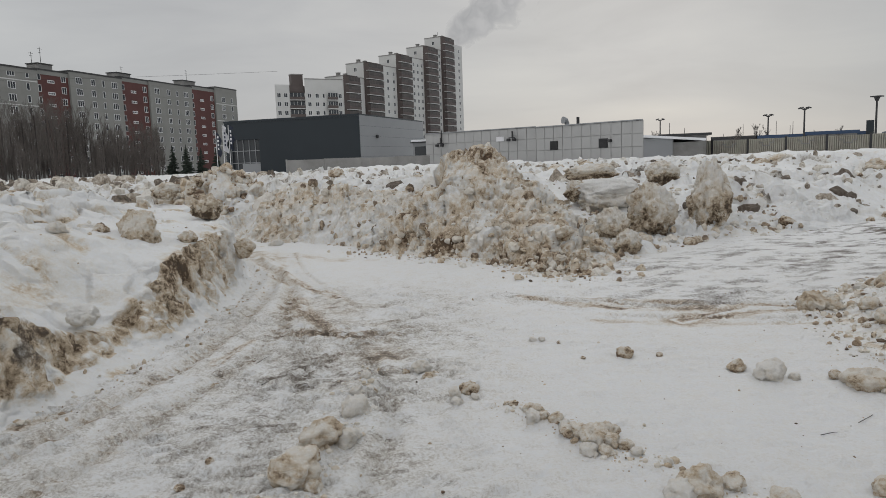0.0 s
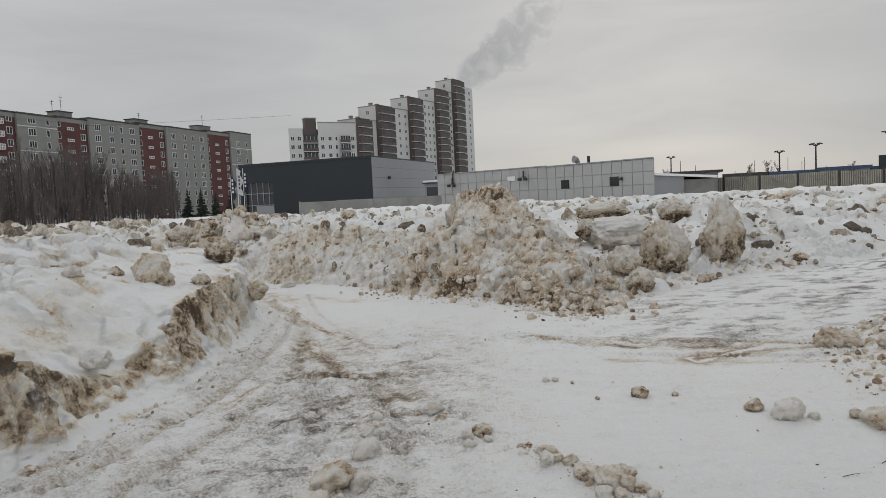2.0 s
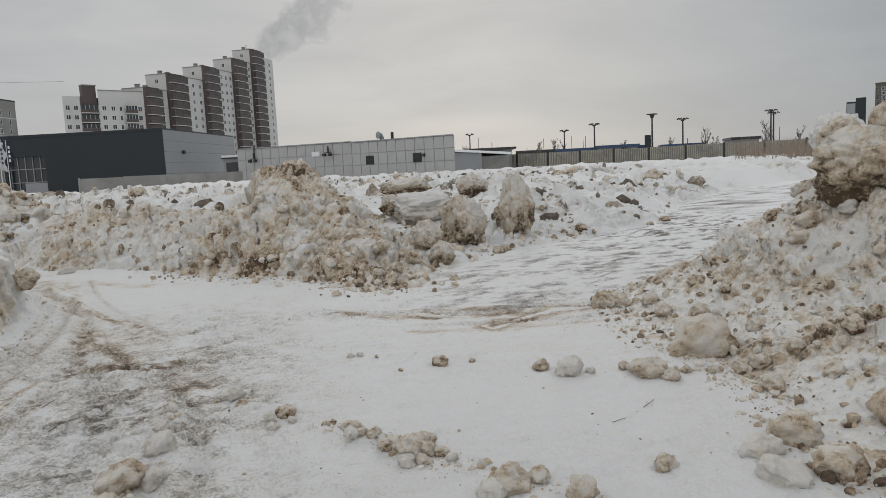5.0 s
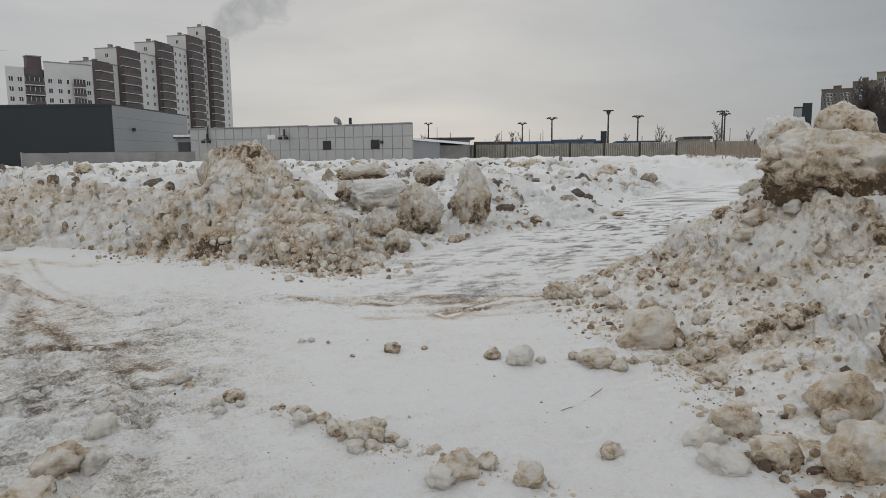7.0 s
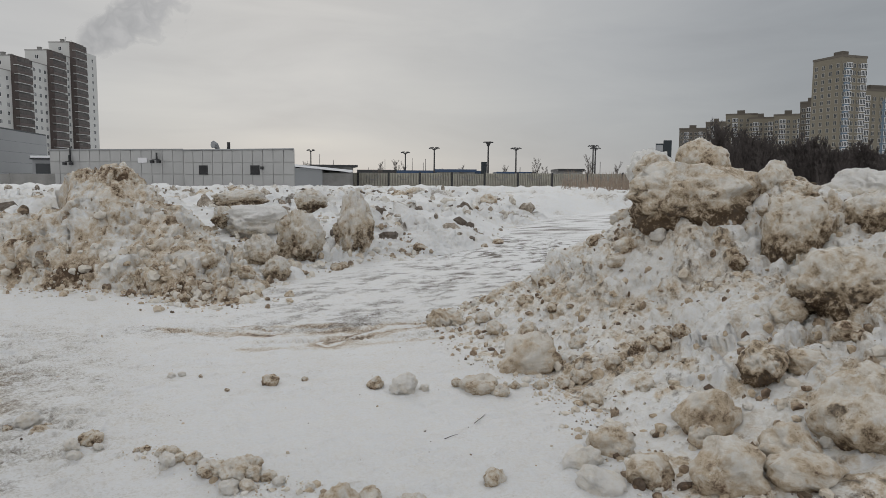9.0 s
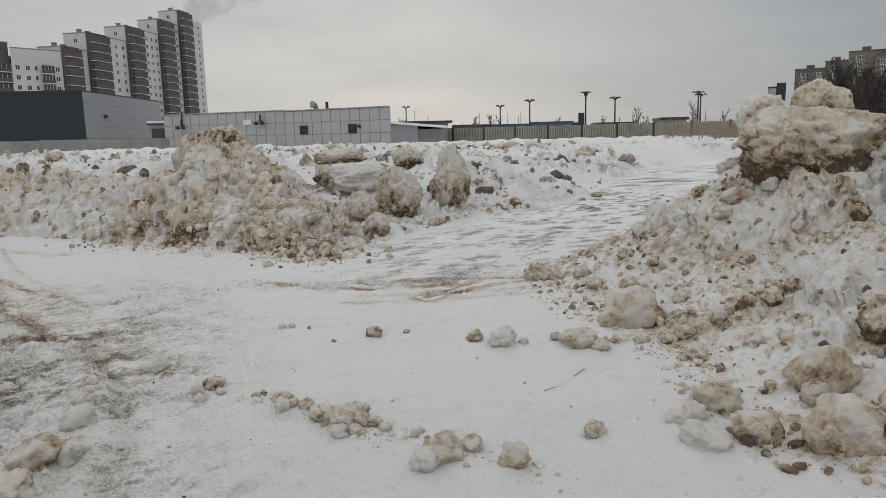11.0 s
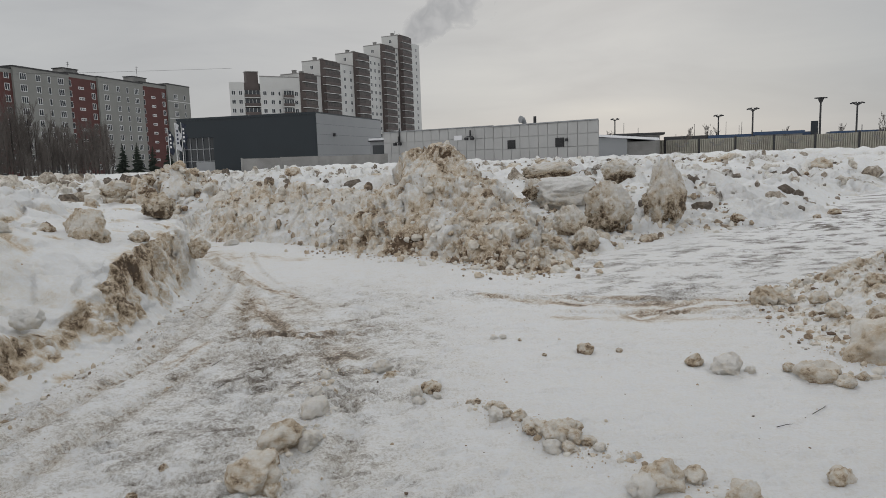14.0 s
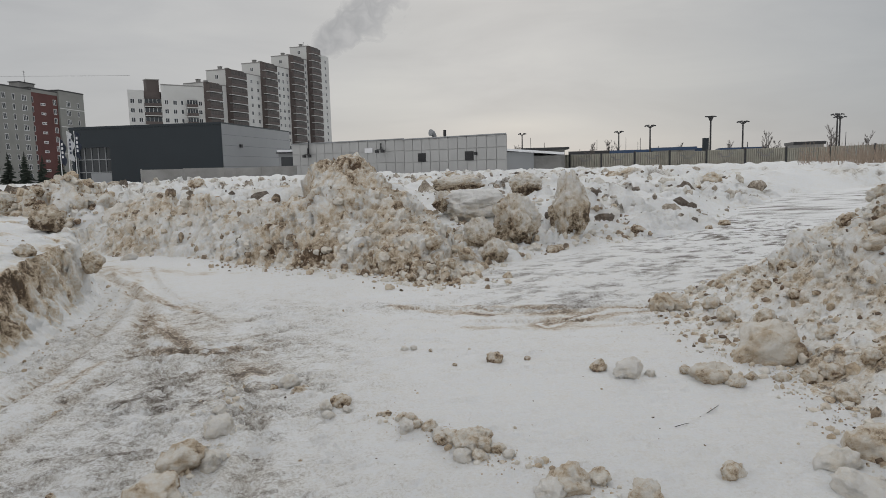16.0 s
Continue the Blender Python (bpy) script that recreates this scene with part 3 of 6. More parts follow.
def ground_soil_shade(x, y, z, up):
    d = np.zeros_like(x)
    g = np.zeros_like(x)
    breakup = np.clip(0.5 + 0.8 * fbm(x * 4, y * 4, 0 * x, 5, 51), 0, 1)
    fleck = np.clip(0.5 + 1.3 * fbm(x * 11, y * 14, 0 * x, 3, 53), 0, 1.3)
    patch = lambda cx, cy, rx, ry, turn: np.exp(-((((x - cx) * math.cos(turn) + (y - cy) * math.sin(turn)) / rx) ** 2 + (((y - cy) * math.cos(turn) - (x - cx) * math.sin(turn)) / ry) ** 2))

    def smear(line, width, seed):
        q, s = line_distance(line, x, y)
        return np.exp(-(q / width) ** 2) * np.clip(0.45 + 1.5 * fbm(s * 2.6, q * 14, 0 * x, 3, seed), 0, 1.2)

    # earth and sand in the wheel paths
    d = d + 2.0 * patch(-1.0, 6.5, 0.33, 0.10, -0.25) * breakup * fleck + 0.8 * patch(-0.95, 6.62, 0.4, 0.28, 0.1) * breakup * fleck + 0.5 * patch(-0.55, 5.75, 0.14, 0.3, 0.1) * breakup
    d = d + 0.3 * patch(-0.75, 6.1, 0.6, 0.8, 0.3) * breakup * fleck + 0.2 * patch(-1.4, 7.6, 0.5, 0.8, 0.3) * breakup * fleck
    d = d + 1.1 * smear([(-2.37, 10.18), (-1.8, 8.96), (-1.29, 8.22)], 0.05, 151) + 0.55 * smear([(-1.85, 8.4), (-1.54, 7.5), (-1.15, 6.7)], 0.09, 152)
    d = d + 0.9 * smear([(-1.80, 6.36), (-1.86, 5.95), (-1.9, 5.66)], 0.035, 153) + 1.2 * smear([(-2.62, 4.61), (-2.74, 4.38)], 0.05, 154)
    d = d + 0.35 * smear([(-4.0, 14.0), (-3.2, 12.2), (-2.7, 11.0)], 0.25, 155) + 0.3 * smear([(-3.0, 12.4), (-1.9, 11.6), (-1.2, 11.4)], 0.2, 156)
    g = g + 0.7 * patch(-1.06, 5.25, 0.34, 0.5, 0.1) * breakup * fleck + 0.5 * patch(-0.5, 5.3, 0.2, 0.7, 0.1) * breakup * fleck
    g = g + 0.35 * patch(-1.3, 4.3, 0.3, 0.8, 0.1) * breakup * fleck + 0.25 * patch(-0.8, 6.4, 0.9, 0.7, 0.2) * breakup
    # brown drag marks where the lane leaves the yard
    d = d + 0.7 * smear([(0.85, 8.05), (1.25, 7.6), (1.7, 7.28), (2.3, 7.05), (2.9, 7.05)], 0.07, 157) + 0.6 * smear([(1.3, 7.95), (1.9, 7.5), (2.6, 7.3)], 0.06, 158)
    d = d + 1.0 * smear([(2.2, 6.62), (2.65, 6.78), (3.06, 7.0), (3.5, 6.95), (3.95, 6.75)], 0.13, 159) + 0.3 * smear([(1.4, 6.75), (2.3, 6.45), (3.3, 6.35)], 0.05, 160)
    g = g + 0.25 * smear([(0.7, 8.1), (1.5, 7.5), (2.6, 7.25), (3.4, 7.6)], 0.3, 161)
    for i, (line, width, depth, pitch) in enumerate(RUTS):
        q, s = line_distance(line, x, y)
        fade = 0.6 + 0.4 * vnoise(s * 1.1, 0 * s, 0 * s, 66 + i)
        lug = ease(0.5 + 0.9 * np.sin(s * pitch + 3 * q / width)) * ease(1.15 - q / width)
        d = d + (0.42, 0.2, 0.06, 0.06, 0.2, 0.1, 0.32, 0.22)[i] * lug * (0.3 + fade) * fleck
        g = g + (0.03, 0.03, 0.14, 0.14, 0.08, 0.1, 0.05, 0.05)[i] * lug * fade * fleck
        d = d + (0.12, 0.08, 0.05, 0.03, 0.1, 0.04, 0.1, 0.06)[i] * ease(1 - q / (width * 1.3)) * breakup
    # worn grey lane
    q, s = line_distance(LANE, x, y)
    wear = ease(1.25 - q / 2.4) * ease((x - 0.8) / 2.2)
    warp = 0.5 * fbm(x * 0.7, y * 0.7, 0 * x, 2, 63)
    streak = 0.5 * fbm((x + y) * 1.1 + warp, (x - y) * 3.0 + 2 * warp, 0 * x, 4, 60) + 0.8 * fbm((x + 0.4 * y) * 3.5, (y - 0.3 * x) * 9.0 + 3 * warp, 0 * x, 3, 64)
    g = g + wear * (0.06 + np.clip(0.12 + 1.4 * streak, 0, 1) * 0.8) * (0.6 + 0.5 * ease((x - 4) / 4))
    # tread pits on the trodden side, their shade painted in with the tyre grey
    near = ease((14 - np.hypot(x, y - 4)) / 8)
    trodden = ease((0.9 - x) / 1.3) * near * ease((10.5 - y) / 3)
    fine = np.clip(-facets(x * 9 + y * 4, y * 15 - x * 6, 0 * x, 49), -0.2, 1)
    g = g + (0.05 * near + 0.26 * trodden) * np.clip(fine - 0.25, 0, 1) * fleck + 0.15 * near * np.clip(fbm(x * 4.5, y * 10, 0 * x, 4, 61) - 0.12, 0, 1)
    g = g + 0.03 * near * (0.4 + fleck) + 0.16 * trodden * (0.3 + 0.9 * breakup)
    d = d + 0.07 * trodden * breakup + 0.04 * near * breakup
    # clean strip of untouched snow
    clean_strip = patch(1.9, 4.3, 1.5, 0.75, 0.0)
    return d * (1 - 0.6 * clean_strip) + 0.03, g * (1 - 0.9 * clean_strip)


def mottle(x, y, z, size, seed, lo=0.0, gain=1.0):
    """Blotches with ragged edges, 0 to 1."""
    return np.clip((fbm(x / size, y / size, z / size, 5, seed) - lo) * 3.2 * gain, 0, 1)


def bank_soil_shade(x, y, z, up):
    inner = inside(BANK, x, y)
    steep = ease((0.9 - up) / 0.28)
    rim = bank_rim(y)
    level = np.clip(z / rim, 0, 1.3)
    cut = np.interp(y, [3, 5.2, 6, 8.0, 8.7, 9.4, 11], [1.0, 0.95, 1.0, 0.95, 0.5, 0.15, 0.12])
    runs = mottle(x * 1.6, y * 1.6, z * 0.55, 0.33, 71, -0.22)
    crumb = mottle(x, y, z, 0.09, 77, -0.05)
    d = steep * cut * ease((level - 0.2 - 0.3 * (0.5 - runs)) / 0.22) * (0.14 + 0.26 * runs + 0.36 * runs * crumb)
    # brown crust along the rim
    crust = np.exp(-((inner - 0.33) / 0.10) ** 2) * mottle(x, y, z, 0.22, 72, -0.12) * ease((level - 0.5) / 0.3)
    d = d + 0.75 * crust * (0.5 + 0.5 * crumb) * np.interp(y, [3, 8.6, 9.6, 12], [1, 1, 0.5, 0.3])
    g = np.exp(-((y - 4.55) / 0.55) ** 2) * mottle(x, y, z, 0.2, 74, -0.05) * ease((z - 0.15) / 0.3) * 0.7 * ease((0.7 - inner) / 0.3)
    g = g + 0.25 * steep * cut * crumb * runs * ease((level - 0.4) / 0.3)
    spots = mottle(x, y, z, 0.3, 73, 0.24) * 0.35
    # gaps between the broken chunks darkened: crevice shade put into the colour
    back = ease((inner - 1.1) / 1.0) * np.clip(-facets(x * 1.9, y * 1.9, z * 1.9, 67) - 0.2, 0, 1)
    return d + 0.03 + (spots + 0.6 * back) * (1 - steep), g + 0.35 * back


def ridge_soil_shade(x, y, z, up):
    big = mottle(x, y, z * 0.8, 0.9, 81, -0.1, 0.8)
    mid = mottle(x, y, z, 0.24, 82, -0.08)
    small = mottle(x, y, z, 0.07, 83, 0.05)
    # sand over the tall mound and its spill, thin on the scraped wall
    band = np.exp(-((x - 0.55 - 0.35 * np.clip(0.9 - z, 0, 1) * np.sign(x - 0.5)) / 0.95) ** 2)
    spill = np.exp(-((x - 1.75) / 0.6) ** 2)
    sand = 0.06 + 0.08 * ease((1.2 - x) / 1.0) + 0.32 * band + 0.25 * spill
    sand = sand * ease((3.2 - x) / 0.8) + 0.035
    pale = np.exp(-((x - 0.75) / 0.5) ** 2 - ((z - 0.45) / 0.28) ** 2) + 0.9 * np.exp(-((x - 0.18) / 0.16) ** 2 - ((z - 1.35) / 0.25) ** 2)
    d = sand * (0.35 + 0.75 * big + 0.55 * mid + 0.75 * mid * small) * (1 - 0.7 * np.clip(pale, 0, 1))
    d = d + 0.05 * big * mid * ease((3.5 - x) / 1.5)
    # low chips browner: crevice shade painted in together with the sand
    chip = facets(x * 2.2, y * 2.2, z * 2.2, 84) + 0.7 * facets(x * 5, y * 5, z * 5, 85) + 0.5 * facets(x * 11, y * 11, z * 11, 88)
    d = d + (0.04 + 0.55 * sand) * np.clip(-chip - 0.1, 0, 1.1)
    pits = small * mottle(x, y, z, 0.4, 88, 0.0)
    return d + 0.22 * pits * ease((3.4 - x) / 1.0), 0.2 * pits * mid + 0.01 * mid


def field_soil_shade(x, y, z, up):
    rub = rubble(x, y)
    # low rubble chips get painted crevice shade besides the grey of dirty chunks
    chip = facets(x * 1.5, y * 1.5, z * 1.5, 93) + 0.6 * facets(x * 3.4, y * 3.4, z * 3.4, 98)
    low = np.clip(-chip - 0.15, 0, 1) * rub
    blot = mottle(x, y, z, 0.8, 91, 0.08)
    return 0.03 + 0.3 * low + 0.12 * blot * rub, 0.01 + 0.75 * low + 0.15 * blot * rub * ease((0.98 - up) / 0.12)


def pile_soil_shade(x, y, z, up):
    big = mottle(x, y, z, 0.55, 101, 0.02)
    mid = mottle(x, y, z, 0.16, 102, -0.02)
    small = mottle(x, y, z, 0.05, 106, 0.05)
    knob = np.maximum(ease(lumps(x * 4, y * 4, z * 4, 104, 0.3) / 0.25), ease(lumps(x * 9, y * 9, z * 9, 105, 0.35) / 0.25))
    # chip darkens the crevices of the relief, shade laid into the stain colour
    chip = facets(x * 2.6, y * 2.6, z * 2.6, 108) + 0.8 * facets(x * 7, y * 7, z * 7, 99)
    d = 0.07 + 0.36 * big * (0.4 + 0.6 * mid) + 0.22 * knob * mid + 0.16 * mid * small + 0.22 * np.clip(-chip - 0.3, 0, 1) + 0.04 * ease((z - 0.5) / 0.8)
    return d, 0.06 + 0.3 * small * big + 0.3 * knob * small + 0.1 * np.clip(-chip - 0.5, 0, 1)


def heap_soil(x, y, z, up):
    big, mid = mottle(x, y, z, 0.6, 111, -0.12), mottle(x, y, z, 0.2, 112, -0.05)
    return 0.14 + 0.36 * big * mid + 0.2 * big + 0.12 * mid, 0.25 * big * mid


ground = sheet("ground", axis((-2500, -300, 300), (-300, -40, 20), (-40, -8, 1.2), (-8, -3.2, 0.12), (-3.2, 4.0, 0.02), (4.0, 12, 0.06), (12, 60, 0.8), (60, 300, 20), (300, 2500, 300)),
               axis((-2500, -200, 300), (-200, -8, 12), (-8, 2.2, 0.25), (2.2, 9, 0.022), (9, 16, 0.05), (16, 30, 0.25), (30, 110, 2), (110, 400, 20), (400, 2500, 300)),
               ground_height, None, None, ground_soil_shade, ground_snow)
tagged(ground, "trodden snow-covered ground with tyre ruts and brown sand", "snowy ground", kind="structure")


def bank_ruffle(x, y, z, up):
    steep, inner = ease((0.88 - up) / 0.35), inside(BANK, x, y)
    face = 0.05 * fbm(x * 3, y * 3, z * 2, 4, 75) + 0.06 * facets(x * 4, y * 4, z * 3.2, 77) * ease((fbm(x * 1.7, y * 1.7, z, 2, 70) + 0.2) / 0.4) + 0.03 * facets(x * 11, y * 11, z * 8, 76) + 0.05 * lumps(x * 6, y * 6, z * 6, 79, 0.25)
    top = 0.06 * fbm(x * 1.6, y * 1.6, z, 4, 78) + 0.06 * lumps(x * 3.2, y * 3.2, z * 3.2, 80, 0.2) + 0.04 * lumps(x * 7, y * 7, z * 7, 66, 0.2) + 0.016 * fbm(x * 9, y * 9, z * 9, 3, 69) + 0.05 * facets(x * 3, y * 3, z * 3, 65) * ease((fbm(x * 0.9, y * 0.9, 0 * x, 2, 64) - 0.05) / 0.25)
    broken = ease((inner - 1.1) / 1.0) * (0.14 * facets(x * 1.9, y * 1.9, z * 1.9, 67) + 0.07 * facets(x * 4.5, y * 4.5, z * 4.5, 68))
    return ease((z + 0.02) / 0.1) * (steep * face + (1 - 0.6 * steep) * (top + broken))


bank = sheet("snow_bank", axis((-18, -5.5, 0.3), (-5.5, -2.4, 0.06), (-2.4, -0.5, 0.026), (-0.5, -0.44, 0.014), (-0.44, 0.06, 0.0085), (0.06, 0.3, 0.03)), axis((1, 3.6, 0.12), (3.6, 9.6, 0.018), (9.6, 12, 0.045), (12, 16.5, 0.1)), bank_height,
             lambda x, y: inside(BANK, x, y) > -0.25, bank_ruffle, bank_soil_shade, edge=bank_edge)
tagged(bank, "ploughed bank of white snow with a cut brown dirty face", "snow bank")


def ridge_ruffle(x, y, z, up):
    chunky = np.clip(ease((fbm(x * 0.9, y * 0.9, z * 0.9, 3, 80) + 0.05) / 0.35) + np.exp(-((x - 1.9) / 0.6) ** 2) + 0.6 * np.exp(-((x - 0.9) / 0.5) ** 2), 0, 1)
    base = 0.13 * fbm(x * 1.2, y * 1.2, z * 1.2, 4, 83) + 0.03 * fbm(x * 7, y * 7, z * 7, 3, 89)
    blocks = 0.15 * facets(x * 2.2, y * 2.2, z * 2.2, 84) + 0.10 * facets(x * 5, y * 5, z * 5, 85)
    set_in = 0.08 * lumps(x * 2.6, y * 2.6, z * 2.6, 86, 0.18) + 0.05 * lumps(x * 5.5, y * 5.5, z * 5.5, 87, 0.25)
    return ease((z + 0.03) / 0.15) * (base + (0.25 + 0.75 * chunky) * blocks + set_in + 0.045 * facets(x * 11, y * 11, z * 11, 88))


ridge = sheet("snow_ridge", axis((-7.2, -5, 0.06), (-5, 3, 0.026), (3, 9.8, 0.05)), axis((9.2, 14.5, 0.026), (14.5, 19, 0.05)), ridge_height,
              lambda x, y: (inside(RIDGE_FOOT + [(9.7, 19), (-7, 19)], x, y) > -0.3) & (line_distance(RIDGE_FOOT, x, y)[0] < 3.2),
              ridge_ruffle, ridge_soil_shade, ridge_snow)
tagged(ridge, "steep ridge of dumped snow stained with yellow-brown sand", "snow ridge")


def field_ruffle(x, y, z, up):
    rub = rubble(x, y)
    chip = 0.26 * facets(x * 1.5, y * 1.5, z * 1.5, 93) + 0.15 * facets(x * 3.4, y * 3.4, z * 3.4, 98)
    return ease(inside(FIELD, x, y) / 0.6 + 0.5) * (0.09 * fbm(x * 0.9, y * 0.9, z * 0.9, 4, 95) + (0.12 + 0.88 * rub) * chip + 0.07 * rub * lumps(x * 3.5, y * 3.5, z * 3.5, 96, 0.4))


field = sheet("snow_field", axis((-60, -40, 0.6), (-40, -16, 0.2), (-16, 16, 0.09), (16, 62, 0.4)), axis((10.8, 26, 0.09), (26, 50, 0.25), (50, 70, 0.8), (70, 110, 4)), field_height,
              lambda x, y: inside(FIELD, x, y) > -0.4, field_ruffle, field_soil_shade, field_snow)
tagged(field, "wide lumpy field of dumped white snow with grey chunks", "snow field")

heap = sheet("snow_mound", axis((-9, -3.4, 0.045)), axis((15.8, 21, 0.05)), heap_height,
             lambda x, y: np.hypot((x - HEAP[0]) / 2.0, (y - HEAP[1]) / 1.9) < 1.2,
             lambda x, y, z, up: ease((z + 0.03) / 0.2) * (0.16 * fbm(x * 1.4, y * 1.4, z * 1.4, 4, 113) + 0.16 * facets(x * 2, y * 2, z * 2, 114) + 0.09 * facets(x * 4.5, y * 4.5, z * 4.5, 115)),
             heap_soil, ridge_snow)
tagged(heap, "heap of brown dirty snow chunks behind the bank", "snow heap")


def pile_ruffle(x, y, z, up):
    base = 0.10 * fbm(x * 1.5, y * 1.5, z * 1.5, 4, 103) + 0.012 * fbm(x * 12, y * 12, z * 12, 3, 109)
    chunky = ease((fbm(x * 1.1, y * 1.1, z * 1.1, 2, 100) + 0.1) / 0.4)
    clods = 0.14 * lumps(x * 1.9, y * 1.9, z * 1.9, 107, 0.2) + 0.11 * lumps(x * 4, y * 4, z * 4, 104, 0.3) + 0.06 * lumps(x * 9, y * 9, z * 9, 105, 0.35) + 0.025 * lumps(x * 18, y * 18, z * 18, 110, 0.35)
    return (0.25 * ease((z + 0.04) / 0.1) + 0.75 * ease(z / 0.6)) * (base + clods + chunky * (0.09 * facets(x * 2.6, y * 2.6, z * 2.6, 108) + 0.05 * facets(x * 7, y * 7, z * 7, 99)) + 0.018 * facets(x * 17, y * 17, z * 17, 98))


pile = sheet("snow_mound", axis((2, 2.6, 0.05), (2.6, 6.4, 0.018), (6.4, 7.6, 0.04), (7.6, 19, 0.16)), axis((-4, 0.8, 0.2), (0.8, 2.2, 0.05), (2.2, 7.4, 0.018), (7.4, 9, 0.04), (9, 15, 0.12)), pile_height,
             lambda x, y: inside(PILE, x, y) > -0.3, pile_ruffle, pile_soil_shade)
tagged(pile, "tall pile of dumped snow strewn with dirty frozen clods", "snow pile")


# ---- far buildings ----
def plate(bm, xs, zs, holes, y0, y1):
    """A slab between y0 and y1 with rectangular cells left open, in one piece."""
    grid = {(i, j, k): bm.verts.new((x, (y0, y1)[k], z)) for i, x in enumerate(xs) for j, z in enumerate(zs) for k in (0, 1)}
    full = {(i, j) for i in range(len(xs) - 1) for j in range(len(zs) - 1) if (i, j) not in holes}
    for i, j in full:
        bm.faces.new([grid[i + a, j + c, 0] for a, c in ((0, 0), (1, 0), (1, 1), (0, 1))])
        bm.faces.new([grid[i + a, j + c, 1] for a, c in ((0, 0), (0, 1), (1, 1), (1, 0))])
        for di, dj, (p, q) in ((-1, 0, ((0, 1), (0, 0))), (1, 0, ((1, 0), (1, 1))), (0, -1, ((0, 0), (1, 0))), (0, 1, ((1, 1), (0, 1)))):
            if (i + di, j + dj) not in full:
                bm.faces.new([grid[i + p[0], j + p[1], 0], grid[i + p[0], j + p[1], 1], grid[i + q[0], j + q[1], 1], grid[i + q[0], j + q[1], 0]])
    bmesh.ops.delete(bm, geom=[v for v in bm.verts if not v.link_faces], context="VERTS")
    bmesh.ops.recalc_face_normals(bm, faces=bm.faces[:])


def window_mesh(w, h, frame=0.09, mullions=1, glass=None, rim=None):
    """Meshes of a window's frame and of the pane set back in it."""
    xs, n = [], mullions + 1
    for i in range(n + 1):
        x = -w / 2 + (w - frame) * i / n
        xs += [x, x + frame]
    bm = bmesh.new()
    plate(bm, xs, [0, frame, h - frame, h], {(2 * i + 1, 1) for i in range(n)}, -0.05, 0.06)
    out = []
    pane = box(-w / 2 + 0.01, w / 2 - 0.01, -0.012, 0.05, frame * 0.5, h - frame * 0.5)
    for key, b, m in (("window", bm, rim or M_FRAME), ("pane", pane, glass or M_GLASS)):
        me = bpy.data.meshes.new(key)
        b.to_mesh(me)
        b.free()
        me.materials.append(m)
        out.append(me)
    return out


def window(meshes, parent, x, y, z, rz=0.0):
    piece("pane", meshes[1], piece("window", meshes[0], parent, x, y, z, rz), 0, 0, 0)


WIN_WIDE = window_mesh(1.9, 1.5, 0.09, 2)
WIN_MID = window_mesh(1.35, 1.5, 0.09, 1)
WIN_SLIM = window_mesh(0.85, 1.5, 0.08, 0)
WIN_STAIR = window_mesh(1.9, 0.65, 0.14, 2)
WIN_TOWER = window_mesh(1.35, 1.55, 0.10, 1)


def skewed(bm, lean, keep=0.3):
    """Slant the depth of a box, so that its ends stand askew to its front."""
    for v in bm.verts:
        if v.co.y > keep:
            v.co.x += lean * v.co.y
    return bm


def aim(a, b):
    """Where a wall from a to b starts, its turn about z, and its length."""
    return math.degrees(math.atan2(b[1] - a[1], b[0] - a[0])), math.hypot(b[0] - a[0], b[1] - a[1])


def antenna(parent, x, y, z, h):
    bm = rod((x, y, z), (x, y, z + h), 0.06, 0.05)
    add_rod(bm, (x - 0.6, y, z + h * 0.9), (x + 0.6, y, z + h * 0.9), 0.04, 0.04)
    add_rod(bm, (x - 0.4, y, z + h * 0.7), (x + 0.4, y, z + h * 0.7), 0.04, 0.04)
    part("antenna", bm, M_DARKMETAL, parent)


